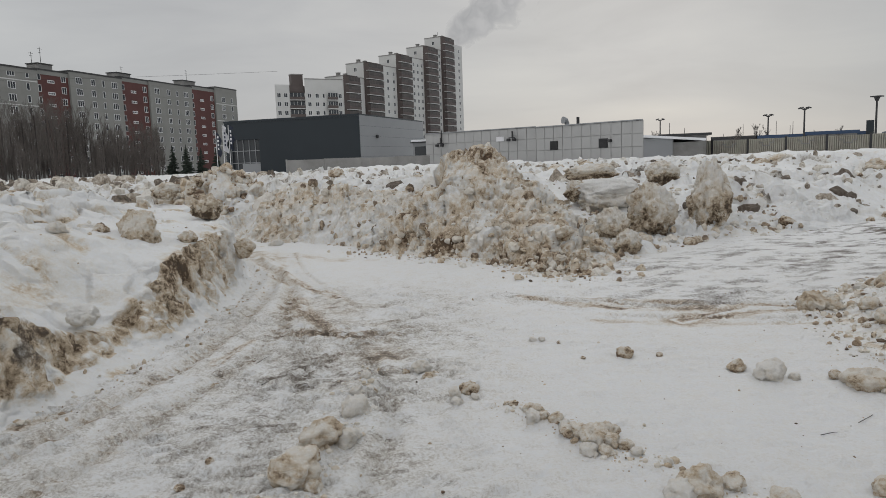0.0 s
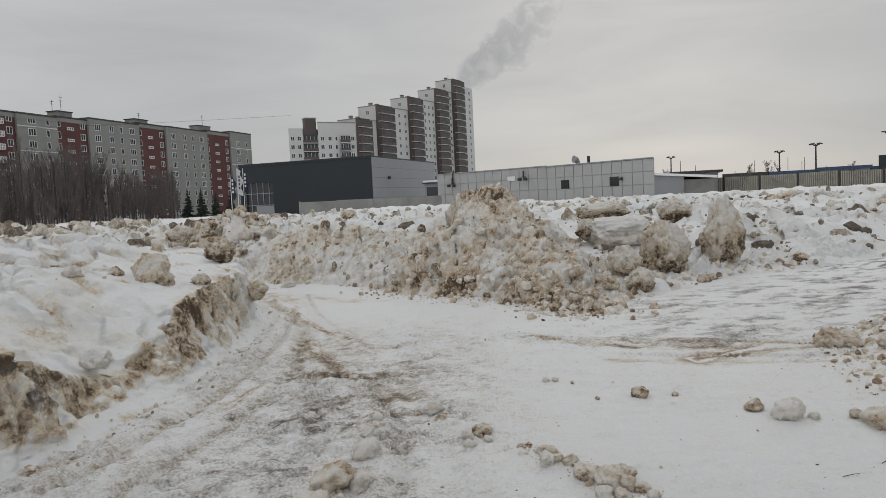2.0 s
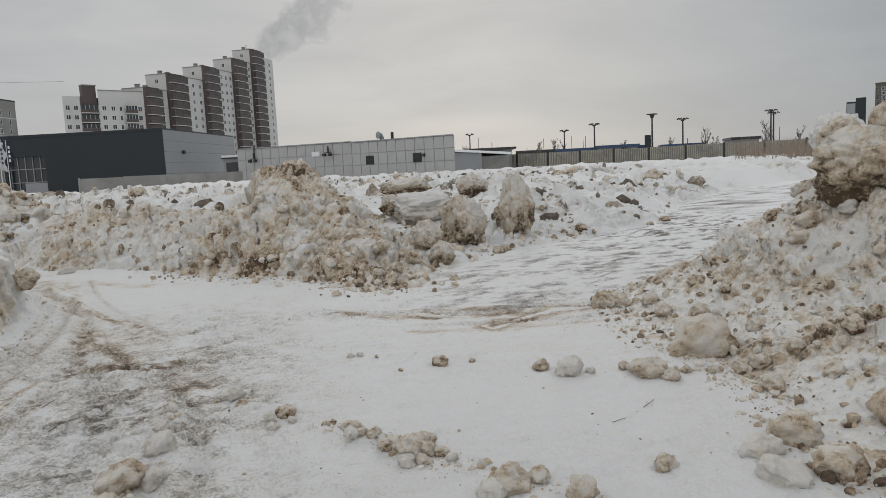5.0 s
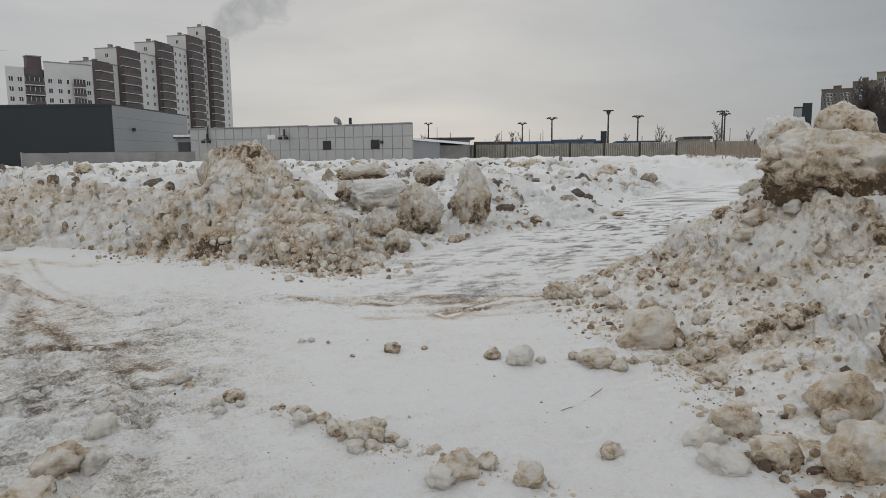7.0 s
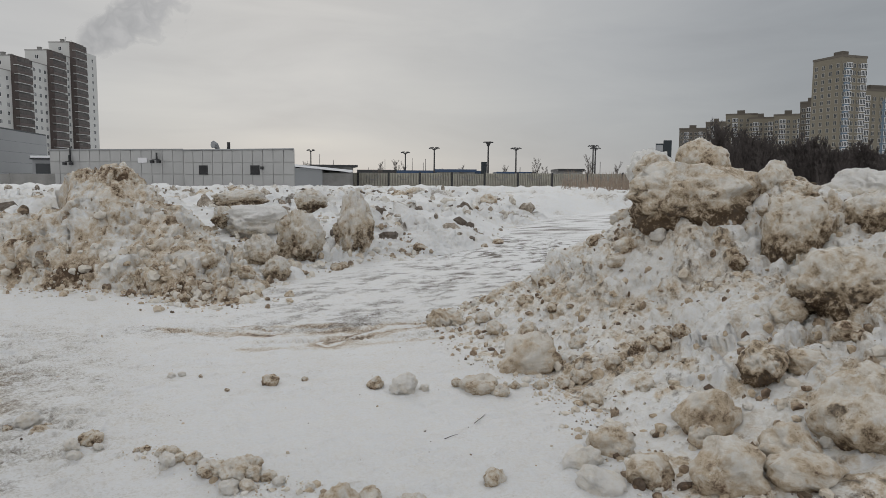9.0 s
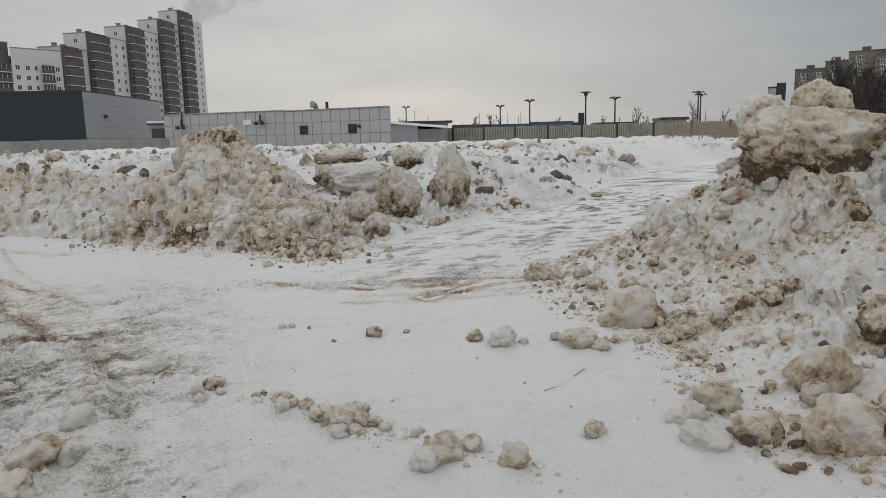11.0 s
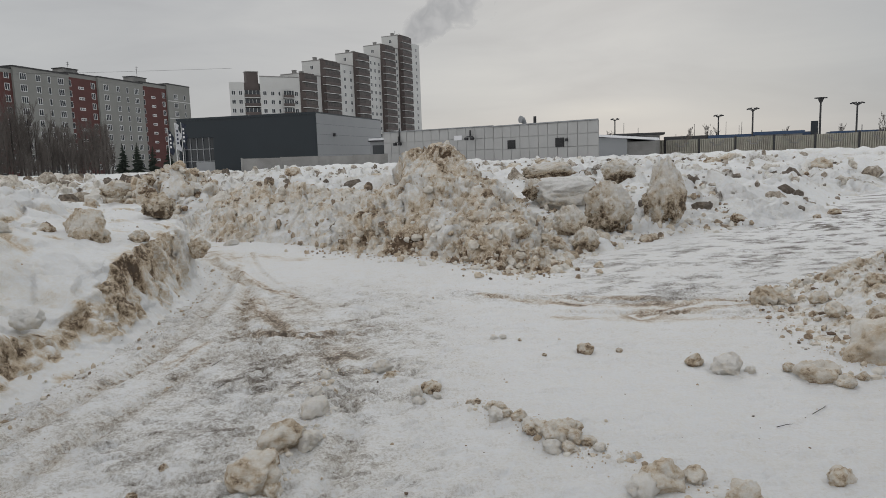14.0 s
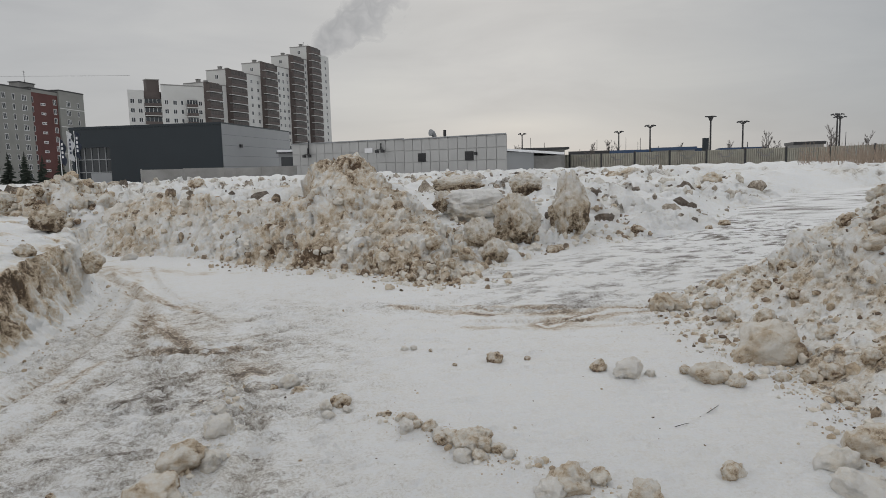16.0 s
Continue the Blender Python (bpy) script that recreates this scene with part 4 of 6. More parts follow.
def panel_house():
    turn, length = aim((-87.3, 145.5), (-66.2, 224.6))
    house = thing("apartment_building", (-87.3, 145.5, 0), turn, "long nine-storey grey panel block with red stairwell strips", "apartment block")
    edges = [-50, -33, -23, -12.5, -5.2, 5.0, 14.0, 30.7, 41.0, 59.4, 71.2, 83.0]
    step, base, top = 2.55, 0.5, 23.9
    for i, (a, b) in enumerate(zip(edges, edges[1:])):
        red = i % 2 == 1
        rise = 0.25 * (i // 2 % 2) + 0.028 * max(a, -20)
        dy = 0.5 if red else 0.0
        part("wall", box(a, b, dy, 13, 0, top - 1.2 + rise), M_RED if red else M_PANEL, house)
        part("parapet", box(a, b, dy - 0.06, 13, top - 1.2 + rise, top - 0.35 + rise), M_PANEL, house)
        part("roof", box(a, b, dy - 0.15, 13.1, top - 0.35 + rise, top + rise), M_ROOF, house, "dark bitumen roof edge")
        w = b - a
        for f in range(9):
            z = base + f * step + 0.75
            if red:
                if a == -12.5:
                    # loggias with pale railings
                    bm = bmesh.new()
                    add_box(bm, a + 0.8, b - 3.4, dy - 0.9, dy, z - 0.75, z - 0.6)
                    for q in range(9):
                        x = a + 0.9 + q * (w - 4.4) / 8
                        add_box(bm, x, x + 0.14, dy - 0.92, dy - 0.84, z - 0.6, z + 0.35)
                    add_box(bm, a + 0.8, b - 3.4, dy - 0.94, dy - 0.82, z + 0.25, z + 0.4)
                    add_box(bm, a + 0.8, b - 3.4, dy - 0.94, dy - 0.82, z - 0.2, z - 0.08)
                    part("balcony", bm, M_FRAME, house, "pale patterned balcony railing")
                else:
                    window(WIN_STAIR, house, a + w * 0.45, dy, z - 0.5)
                    if i > 3:
                        window(WIN_SLIM, house, a + 0.9, dy, z)
                window(WIN_MID, house, b - 1.4, dy, z)
            else:
                slots = {True: (0.16, 0.42, 0.62, 0.84), False: (0.35, 0.75)}[w > 12]
                for q, s in enumerate(slots):
                    window((WIN_WIDE, WIN_MID, WIN_SLIM, WIN_WIDE)[q] if w > 12 else (WIN_WIDE if q == 0 else WIN_SLIM), house, a + w * s, dy, z)
        # panel joints
        if not red:
            bm = bmesh.new()
            for f in (3, 6, 8):
                add_box(bm, a + 0.1, b - 0.1, dy - 0.025, dy + 0.02, base + f * step, base + f * step + 0.22)
            part("joint", bm, M_WHITE if a in (-5.2, 71.2) else M_PANEL, house, "painted-over panel joint")
    for x0, x1 in ((-17, -9.5), (8.0, 15.5), (32.5, 41.0), (59.5, 69.0)):
        z = top - 0.5 + 0.028 * max(x0, -20)
        part("roof_housing", box(x0 + 1.5, x1 - 2.0, 4, 7, z - 0.4, z + 2.1), M_CONC, house, "grey concrete lift housing")
        part("cap", box(x0 + 1.3, x1 - 1.8, 3.8, 7.2, z + 2.1, z + 2.3), M_ROOF, house)
    antenna(house, 11.5, 5, 25.4, 4.2)
    antenna(house, 9.0, 5, 25.4, 2.8)
    antenna(house, 64.5, 5, 27, 3.6)
    antenna(house, 37.0, 5, 26, 2.4)


panel_house()


def balcony_stack(house, a, b, top, dy, step=3.0, floor=3.0):
    """A brown stack of glazed balconies with white slab edges."""
    part("bay", box(a, b, dy, dy + 1.18, 0, top), M_BROWN, house, "brown clad balcony bay")
    count = int((top - floor) / step)
    for f in range(count):
        z = top - 3.4 - f * step
        bm = bmesh.new()
        add_box(bm, a - 0.15, b + 0.15, dy - 1.3, dy, z, z + 0.2, 0)
        add_box(bm, a + 0.05, b - 0.05, dy - 1.22, dy - 1.1, z + 0.2, z + 1.25, 1)
        add_box(bm, a + 0.05, a + 0.2, dy - 1.2, dy, z + 0.2, z + 2.7, 1)
        add_box(bm, b - 0.2, b - 0.05, dy - 1.2, dy, z + 0.2, z + 2.7, 1)
        n = max(3, int((b - a) / 1.8))
        for q in range(n + 1):
            x = a + 0.1 + (b - a - 0.3) * q / n
            add_box(bm, x, x + 0.12, dy - 1.2, dy - 1.12, z + 1.25, z + 2.72, 1)
        add_box(bm, a + 0.1, b - 0.1, dy - 1.16, dy - 1.12, z + 1.25, z + 2.7, 2)
        part("balcony", bm, (M_WHITE, M_BROWN, M_BAYGLASS), house)


def stepped_tower():
    turn, length = aim((-34.9, 255.8), (5.65, 328.0))
    house = thing("tower_block", (-34.9, 255.8, 0), turn, "white and brown apartment tower rising in steps", "apartment tower")
    cols = [(-1, 6.2, 33.2), (11.9, 21.6, 39.2), (34.4, 43.0, 44.6), (56, 64.8, 50.4), (71.6, 80.0, 56.4)]
    ends = [11.9, 34.4, 56, 71.6, 82.8]
    for (a, b, top), stop in zip(cols, ends):
        balcony_stack(house, a, b, top, -1.0)
        part("wall", box(a + 0.02, stop, 0.2, 8.5, 0, top - 0.3), M_WHITE, house)
        part("roof_edge", box(a - 0.08, stop + 0.05, 0.1, 8.6, top - 0.3, top + 0.05), M_CONC, house)
        n = max(1, int((stop - b) / 3.2))
        for f in range(int(top / 3.0) - 1) if stop > b + 1 else ():
            for q in range(n):
                window(WIN_TOWER, house, b + (stop - b) * (q + 0.5) / n, 0.2, top - 3.6 - 3.0 * f)
        for f in range(2):
            window(WIN_TOWER, house, a + 0.02, 4.0, top - 3.4 - 3.0 * f, -90)
        for q in range(2):
            x = a + 2.5 + q * 4.2
            bm = box(x, x + 1.1, 4, 5.2, top, top + 1.3)
            add_box(bm, x - 0.15, x + 1.25, 3.9, 5.3, top + 1.3, top + 1.5)
            part("roof_vent", bm, M_CONC, house)
    part("wall", box(82.8, 93.5, 1.0, 9, 0, 54.6), M_WHITE, house)
    for f in range(17):
        for q in range(2):
            window(WIN_TOWER, house, 85.5 + q * 4.6, 1.0, 51.2 - 3.0 * f)
    antenna(house, 76, 4, 56.2, 3.0)
    antenna(house, 80, 4, 56.2, 2.4)
    # low front wing
    turn, length = aim((-57.7, 243.5), (-34.9, 255.8))
    wing = thing("apartment_building", (-57.7, 243.5, 0), turn, "white nine-storey wing with brown loggias", "apartment block")
    part("wall", skewed(box(0, 5.0, 0, 12, 0, 29.4), 0.42), M_WHITE, wing)
    part("wall", skewed(box(10.6, 26.5, 0, 12, 0, 31.4), 0.42), M_WHITE, wing)
    part("loggia_bay", skewed(box(5.02, 10.58, 0.8, 12, 0, 29.2), 0.42, 1.0), M_BROWN, wing, "brown clad loggia strip")
    part("roof_housing", box(6.4, 10.4, 1.0, 4, 29.2, 33.0), M_BROWN, wing)
    part("cap", box(6.2, 10.6, 0.8, 4.2, 33.0, 33.3), M_CONC, wing)
    part("roof_edge", skewed(box(10.5, 26.6, -0.1, 12.1, 31.4, 31.75), 0.42), M_CONC, wing)
    for f in range(9):
        z = 29.4 - 4.4 - 3.0 * f
        for x in (1.3, 3.7, 12.2, 15.0, 17.4, 23.6, 25.4):
            window(WIN_TOWER if x not in (17.4, 25.4) else WIN_SLIM, wing, x, 0, z)
        for x0, x1, y0 in ((5.1, 10.5, -0.1), (18.6, 22.4, -1.2)):
            bm = bmesh.new()
            add_box(bm, x0, x1, y0, 0.79, z - 0.9, z - 0.65, 0)
            add_box(bm, x0, x1, y0 + 0.02, y0 + 0.12, z - 0.65, z + 0.35, 1)
            for q in range(5):
                x = x0 + (x1 - x0 - 0.12) * q / 4
                add_box(bm, x, x + 0.12, y0 + 0.04, y0 + 0.12, z + 0.35, z + 1.7, 0)
            add_box(bm, x0 + 0.06, x1 - 0.06, y0 + 0.07, y0 + 0.1, z + 0.35, z + 1.7, 2)
            part("balcony", bm, (M_WHITE, M_BROWN, M_GLASS), wing)


stepped_tower()

WIN_FAR = window_mesh(1.7, 1.9, 0.14, 1, None, M_FARFRAME)
WIN_FARBIG = window_mesh(3.4, 2.3, 0.16, 3, None, M_FRAME)


def slab_block(at, end, depth, top, label, cols, side_cols=0, skin=None, strips=()):
    """A tall far block: a front from at to end, windows in columns, a recessed strip of glazing where given."""
    turn, length = aim(at, end)
    house = thing("tower_block", (*at, 0), turn, label, "apartment tower", "beige tower blocks")
    part("wall", box(0, length, 0, depth, 0, top), skin or M_BEIGE, house)
    part("parapet", box(-0.2, length + 0.2, -0.2, depth + 0.2, top, top + 0.9), M_BEIGE2, house)
    part("roof_housing", box(length * 0.35, length * 0.6, depth * 0.3, depth * 0.6, top + 0.9, top + 3.4), M_BEIGE2, house)
    for a, b in strips:
        part("glazed_strip", box(a * length, b * length, -0.12, 0.3, 6, top - 3.5), M_GLASSBLUE, house, "bluish glazed strip")
    for f in range(int(top / 3.0) - 2):
        for q in range(cols):
            window(WIN_FARBIG if q % 3 == 1 else WIN_FAR, house, length * (q + 0.5) / cols, -0.13, top - 4.4 - 3.0 * f)
        for q in range(side_cols):
            window(WIN_FAR, house, 0, depth * (q + 0.5) / side_cols, top - 4.4 - 3.0 * f, -90)
    return house


slab_block((286.5, 183.4), (299.9, 181.0), 15, 55.5, "tall beige tower block with glazed corner strips", 5, 4, None, ((0.1, 0.36),))
slab_block((302, 186.0), (336, 178.0), 16, 43.0, "beige tower block beside the tallest one", 9, 0, None, ((0.4, 0.5), (0.8, 0.9)))
slab_block((327.3, 230.0), (332.5, 222.5), 22, 43.0, "dark beige tower block behind bare trees", 3, 4, M_BEIGE2)
slab_block((360.3, 269.6), (369.5, 257.0), 16, 41.6, "beige tower block behind bare woods", 5, 0)
slab_block((367.2, 309.2), (378.8, 294.9), 18, 45.5, "far beige tower block behind bare woods", 5, 3)
slab_block((367.8, 292.6), (376.3, 281.5), 12, 42.0, "lower beige tower block behind bare woods", 5, 0)
slab_block((389.5, 344.6), (398.5, 334.0), 18, 44.2, "far dull beige tower block", 4, 2, M_BEIGE2)
slab_block((406.9, 384.8), (420.5, 370.0), 18, 43.2, "small dull beige tower block at the far end", 6, 2, M_BEIGE2)
far_office = thing("office_tower", (494, 496, 0), aim((494, 496), (504.5, 485.5))[0], "small dark office tower far beyond the fence", "office tower")
part("wall", box(0, 14.5, 0, 14, 0, 40.5), M_BLACK, far_office)
part("top_storey", box(7, 14.5, 0, 14, 40.5, 43.5), M_BLACK, far_office)
part("facade_band", box(0.4, 6.6, -0.2, 0, 24, 39), M_GREYMETAL, far_office, "pale facade band")


# ---- dark showroom, cassette-clad hall, walls and fences ----
def showroom():
    turn, length = aim((-25.0, 83.0), (-9.3, 77.7))
    hall = thing("showroom", (-25.0, 83.0, 0), turn, "anthracite sheet-metal showroom with a grey side wall", "showroom")
    L = length
    part("wall", box(3.6, L, 0, 20, 0, 6.75), M_BLACK, hall)
    part("wall", box(-1.0, 3.6, 0, 20, 4.75, 6.75), M_BLACK, hall)
    part("wall", box(-1.0, -0.7, 0, 20, 0, 4.75), M_BLACK, hall)
    part("cornice", box(-1.1, L + 0.05, -0.08, 20.1, 6.75, 7.0), M_BLACK, hall)
    part("glass_wall", box(-0.7, 3.6, 0.6, 0.7, 0.3, 4.75), M_GLASS, hall, "dark glazed entrance front")
    for q in range(6):
        part("mullion", box(-0.7 + q * 0.84, -0.62 + q * 0.84, 0.5, 0.6, 0.0, 4.75), M_GREYMETAL, hall)
    for z in (0.3, 2.0, 3.4):
        part("transom", box(-0.7, 3.6, 0.48, 0.58, z, z + 0.08), M_GREYMETAL, hall)
    part("door_panel", box(0.9, 3.5, 0.35, 0.47, 0.1, 1.95), M_GREYMETAL, hall, "pale lower door panel")
    # side wall of long horizontal planks
    c, s = math.cos(radians(turn)), math.sin(radians(turn))
    wing = thing("side_hall", (-25.0 + (L + 0.06) * c, 83.0 + (L + 0.06) * s, 0), turn + 90, "grey plank-clad side wall of the showroom", "hall")
    for q in range(6):
        part("plank", box(0.06, 20.2, 0.0, 0.05, 0.02 + q * 1.14, 1.14 + q * 1.14), M_GREYMETAL, wing)
    part("core", box(0.1, 20.1, 0.02, 0.055, 0, 6.85), M_DARKMETAL, wing)
    part("lamp", box(4.2, 4.6, -0.25, 0, 4.4, 4.75), M_DARKMETAL, wing, "small dark wall lamp")


showroom()

annex = thing("annex", (-3.6, 80.5, 0), -20, "small grey annex with snow on its roof", "annex")
part("wall", box(0, 3.0, 0, 6, 0, 3.6), M_GREYMETAL, annex)
part("roof", box(-0.15, 3.2, -0.25, 6.2, 3.6, 3.75), M_DARKMETAL, annex)
part("snow_cap", box(-0.1, 3.1, -0.2, 6.1, 3.75, 3.98), M_ROOFSNOW, annex, "thick white roof snow")
part("window_strip", box(0.3, 2.6, -0.06, 0.02, 2.2, 3.2), M_GLASS, annex, "dark window strip")


def wall_fixture(parent, x, z, y=-0.01):
    bm = bmesh.new()
    add_box(bm, x - 0.05, x + 0.05, y - 0.35, y, z - 0.05, z + 0.05)
    add_box(bm, x - 0.35, x + 0.35, y - 0.4, y - 0.3, z - 0.03, z + 0.03)
    for s in (-0.33, 0.33):
        add_box(bm, x + s - 0.14, x + s + 0.14, y - 0.6, y - 0.3, z - 0.35, z - 0.08)
    add_box(bm, x - 0.06, x + 0.06, y - 0.3, y - 0.2, z, z + 0.6)
    part("floodlight", bm, M_DARKMETAL, parent, "dark twin floodlight bracket")


def cassette_wall(a, b, top, rows, cols, label, lean):
    turn, length = aim(a, b)
    hall = thing("hall", (*a, 0), turn, label, "hall", "cassette-clad hall")
    part("core", skewed(box(0, length, 0.05, 9, 0, top), lean), M_CASS, hall)
    w, h = length / cols, top / rows
    me = bpy.data.meshes.new("panel")
    bm = bmesh.new()
    add_box(bm, 0.03, w - 0.03, 0, 0.06, 0.03, h - 0.03)
    bmesh.ops.bevel(bm, geom=bm.edges[:], offset=0.012, segments=1, affect="EDGES")
    bm.to_mesh(me)
    bm.free()
    me.materials.append(M_CASS)
    for i in range(cols):
        for j in range(rows):
            piece("panel", me, hall, i * w, -0.01, j * h)
    part("coping", skewed(box(-0.05, length + 0.05, -0.1, 9.05, top, top + 0.09), lean), M_GREYMETAL, hall)
    return hall, length


hall_a, la = cassette_wall((-1.94, 75.2), (8.78, 66.47), 4.36, 4, 13, "long low hall clad in silver-grey cassettes", -0.6)
wall_fixture(hall_a, 2.3, 3.3)
wall_fixture(hall_a, 11.3, 3.5)
part("sign_box", box(9.3, 10.2, -0.12, -0.015, 3.2, 3.65), M_SIGNWHITE, hall_a, "blank white sign plate")
part("downpipe", rod((2.3, -0.12, 3.3), (2.3, -0.12, 4.6), 0.06, 0.06), M_DARKMETAL, hall_a)
hall_b, lb = cassette_wall((8.72, 66.05), (16.46, 57.9), 4.28, 4, 11, "projecting end of the silver cassette-clad hall", -0.95)
for x in (2.1, 7.4):
    bm = bmesh.new()
    add_box(bm, x - 0.45, x + 0.45, -0.06, 0.0, 2.15, 2.95)
    for q in range(7):
        add_box(bm, x - 0.4, x + 0.4, -0.1, -0.05, 2.2 + q * 0.1, 2.25 + q * 0.1)
    part("vent_grille", bm, M_DARKMETAL, hall_b, "dark louvred vent grille")
part("lamp", box(8.05, 8.25, -0.25, -0.01, 2.6, 2.85), M_DARKMETAL, hall_b)
cowl = bmesh.new()
add_rod(cowl, (11.4, 64.6, 4.2), (11.4, 64.6, 4.6), 0.2, 0.2, 10)
add_rod(cowl, (11.4, 64.6, 4.55), (11.2, 64.5, 4.8), 0.2, 0.28, 10)
add_rod(cowl, (11.2, 64.5, 4.8), (11.0, 64.4, 4.82), 0.28, 0.34, 10)
roof_cowl = tagged(link_mesh("roof_cowl", cowl, M_GREYMETAL), "grey curved ventilation cowl on the hall roof", "roof vent")
tagged(link_mesh("roof_pipe", rod((12.35, 64.4, 4.2), (12.35, 64.4, 5.05), 0.14, 0.14, 8), M_DARKMETAL), "short dark pipe on the hall roof", "roof pipe")

slab_wall = thing("slab_wall", (-14.6, 64.6, 0), aim((-14.6, 64.6), (-1.5, 70.4))[0], "low wall of stained grey concrete slabs", "concrete wall")
for q in range(4):
    part("slab", box(q * 3.6 + 0.02, q * 3.6 + 3.55, -0.08, 0.08, 0, 2.05 + 0.05 * (q % 2)), M_CONC, slab_wall)
    part("post", box(q * 3.6 - 0.06, q * 3.6 + 0.04, -0.14, 0.14, 0, 2.12), M_CONC, slab_wall)


def fence():
    a, b = (25.0, 86.0), (55.5, 59.5)
    turn, length = aim(a, b)
    f = thing("fence", (*a, 0), turn, "weathered ribbed concrete panel fence with dark posts", "fence")
    w = 3.95
    # ribbed slab: one profile drawn up
    outline = [(0.08, 0.1), (0.08, 0.0)]
    for q in range(18):
        x = 0.14 + q * (w - 0.28) / 18
        outline += [(x, 0.0), (x + 0.02, -0.16), (x + 0.11, -0.16), (x + 0.13, 0.0)]
    outline += [(w - 0.08, 0.0), (w - 0.08, 0.1)]
    bm = bmesh.new()
    lo, hi = [[bm.verts.new((x, y, z)) for x, y in outline] for z in (0, 2.7)]
    n = len(outline)
    for q in range(n):
        bm.faces.new((lo[q], lo[(q + 1) % n], hi[(q + 1) % n], hi[q]))
    bm.faces.new(hi)
    bmesh.ops.recalc_face_normals(bm, faces=bm.faces[:])
    om = bpy.data.meshes.new("ornament")
    ob = bmesh.new()
    plate(ob, [1.2, 1.3, 1.55, 1.65, 2.3, 2.4, 2.65, 2.75], [1.9, 2.0, 2.2, 2.3, 2.45], {(0, 0), (1, 0), (5, 0), (6, 0), (0, 1), (1, 1), (3, 1), (5, 1), (6, 1), (3, 2), (1, 3), (2, 3), (3, 3), (4, 3), (5, 3)}, -0.2, -0.161)
    ob.to_mesh(om)
    ob.free()
    om.materials.append(M_CONC)
    me = bpy.data.meshes.new("panel")
    bm.to_mesh(me)
    bm.free()
    me.materials.append(M_FENCE)
    pm = bpy.data.meshes.new("post")
    bm = box(-0.1, 0.1, -0.12, 0.14, 0, 2.85)
    bm.to_mesh(pm)
    bm.free()
    pm.materials.append(M_DARKMETAL)
    for i in range(-2, 14):
        piece("ornament", om, piece("panel", me, f, i * w, 0, 0.04 * math.sin(i * 2.1)), 0, 0, 0)
        piece("post", pm, f, i * w, 0, 0)


fence()

# low sheds with snowy roofs between hall and fence
shed = thing("shed", (21.3, 75.5, 0), -14, "low grey shed with a sloping snowy roof", "shed")
part("wall", box(0, 3.2, 0, 5, 0, 3.1), M_GREYMETAL, shed)
bm = bmesh.new()
vs = add_box(bm, -0.3, 6.5, -0.5, 5.3, 3.2, 3.45)
for v in vs:
    v.co.z -= 0.09 * (v.co.x - 0.5)
part("roof", bm, M_ROOFSNOW, shed, "snow-covered sloping roof")
part("porch", box(3.2, 6.3, 0.6, 5, 0, 2.6), M_CONC, shed)
shed_b = thing("shed", (25.2, 80.0, 0), -16, "dark flat-roofed shed behind the fence", "shed")
part("wall", box(0, 4.5, 0, 5, 0, 3.35), M_CONC, shed_b)
part("roof", box(-0.6, 5.0, -0.6, 5.4, 3.35, 3.6), M_DARKMETAL, shed_b)
for i, (x, y, w, h, blue) in enumerate(((45.5, 101.0, 13.5, 3.35, True), (50.5, 97.5, 6.0, 3.55, True), (40.0, 104.0, 5.5, 3.4, False), (58.5, 92.0, 5.5, 3.2, True), (75, 98, 4, 4.0, False))):
    depot = thing("depot_hall", (x, y, 0), -28, "low hall with a blue roof edge behind the fence" if blue else "low dark hall behind the fence", "hall")
    part("wall", box(0, w, 0, 8, 0, h - 0.3), M_CONC, depot)
    part("roof", box(-0.3, w + 0.3, -0.3, 8.3, h - 0.3, h + 0.15), M_BLUE if blue else M_DARKMETAL, depot)
pylon = thing("sign_pylon", (57.2, 94.2, 0), -30, "dark blue-grey advertising pylon behind the fence", "sign pylon")
part("panel", box(-0.45, 0.45, -0.15, 0.15, 0.6, 4.9), M_BLACK, pylon)
part("base", box(-0.55, 0.55, -0.2, 0.2, 0, 0.6), M_CONC, pylon)


def street_lamp(at, h, arms, heads="cross"):
    p = thing("street_lamp", (*at, 0), 35 * (arms % 3), "tall dark lamp post with a cluster of floodlights" if arms > 1 else "slim dark lamp post with one curved arm", "lamp post", "lamp posts behind the fence")
    part("pole", rod((0, 0, 0), (0, 0, h), 0.14, 0.09, 7), M_DARKMETAL, p)
    if heads == "plate":
        part("head", box(-0.5, 0.5, -0.5, 0.5, h, h + 0.12), M_DARKMETAL, p)
        part("collar", rod((0, 0, h - 0.45), (0, 0, h), 0.15, 0.35, 8), M_DARKMETAL, p)
        return
    for k in range(arms):
        a = 2 * math.pi * k / arms
        part("arm", rod((0, 0, h - 0.3), (0.5 * math.cos(a), 0.5 * math.sin(a), h), 0.05, 0.045), M_DARKMETAL, p)
        bm = bmesh.new()
        vs = add_box(bm, -0.18, 0.18, -0.13, 0.13, -0.06, 0.08)
        bmesh.ops.transform(bm, matrix=pose(0.62 * math.cos(a), 0.62 * math.sin(a), h + 0.03, 0, 20, math.degrees(a)), verts=bm.verts[:])
        part("lamp_head", bm, M_DARKMETAL, p)


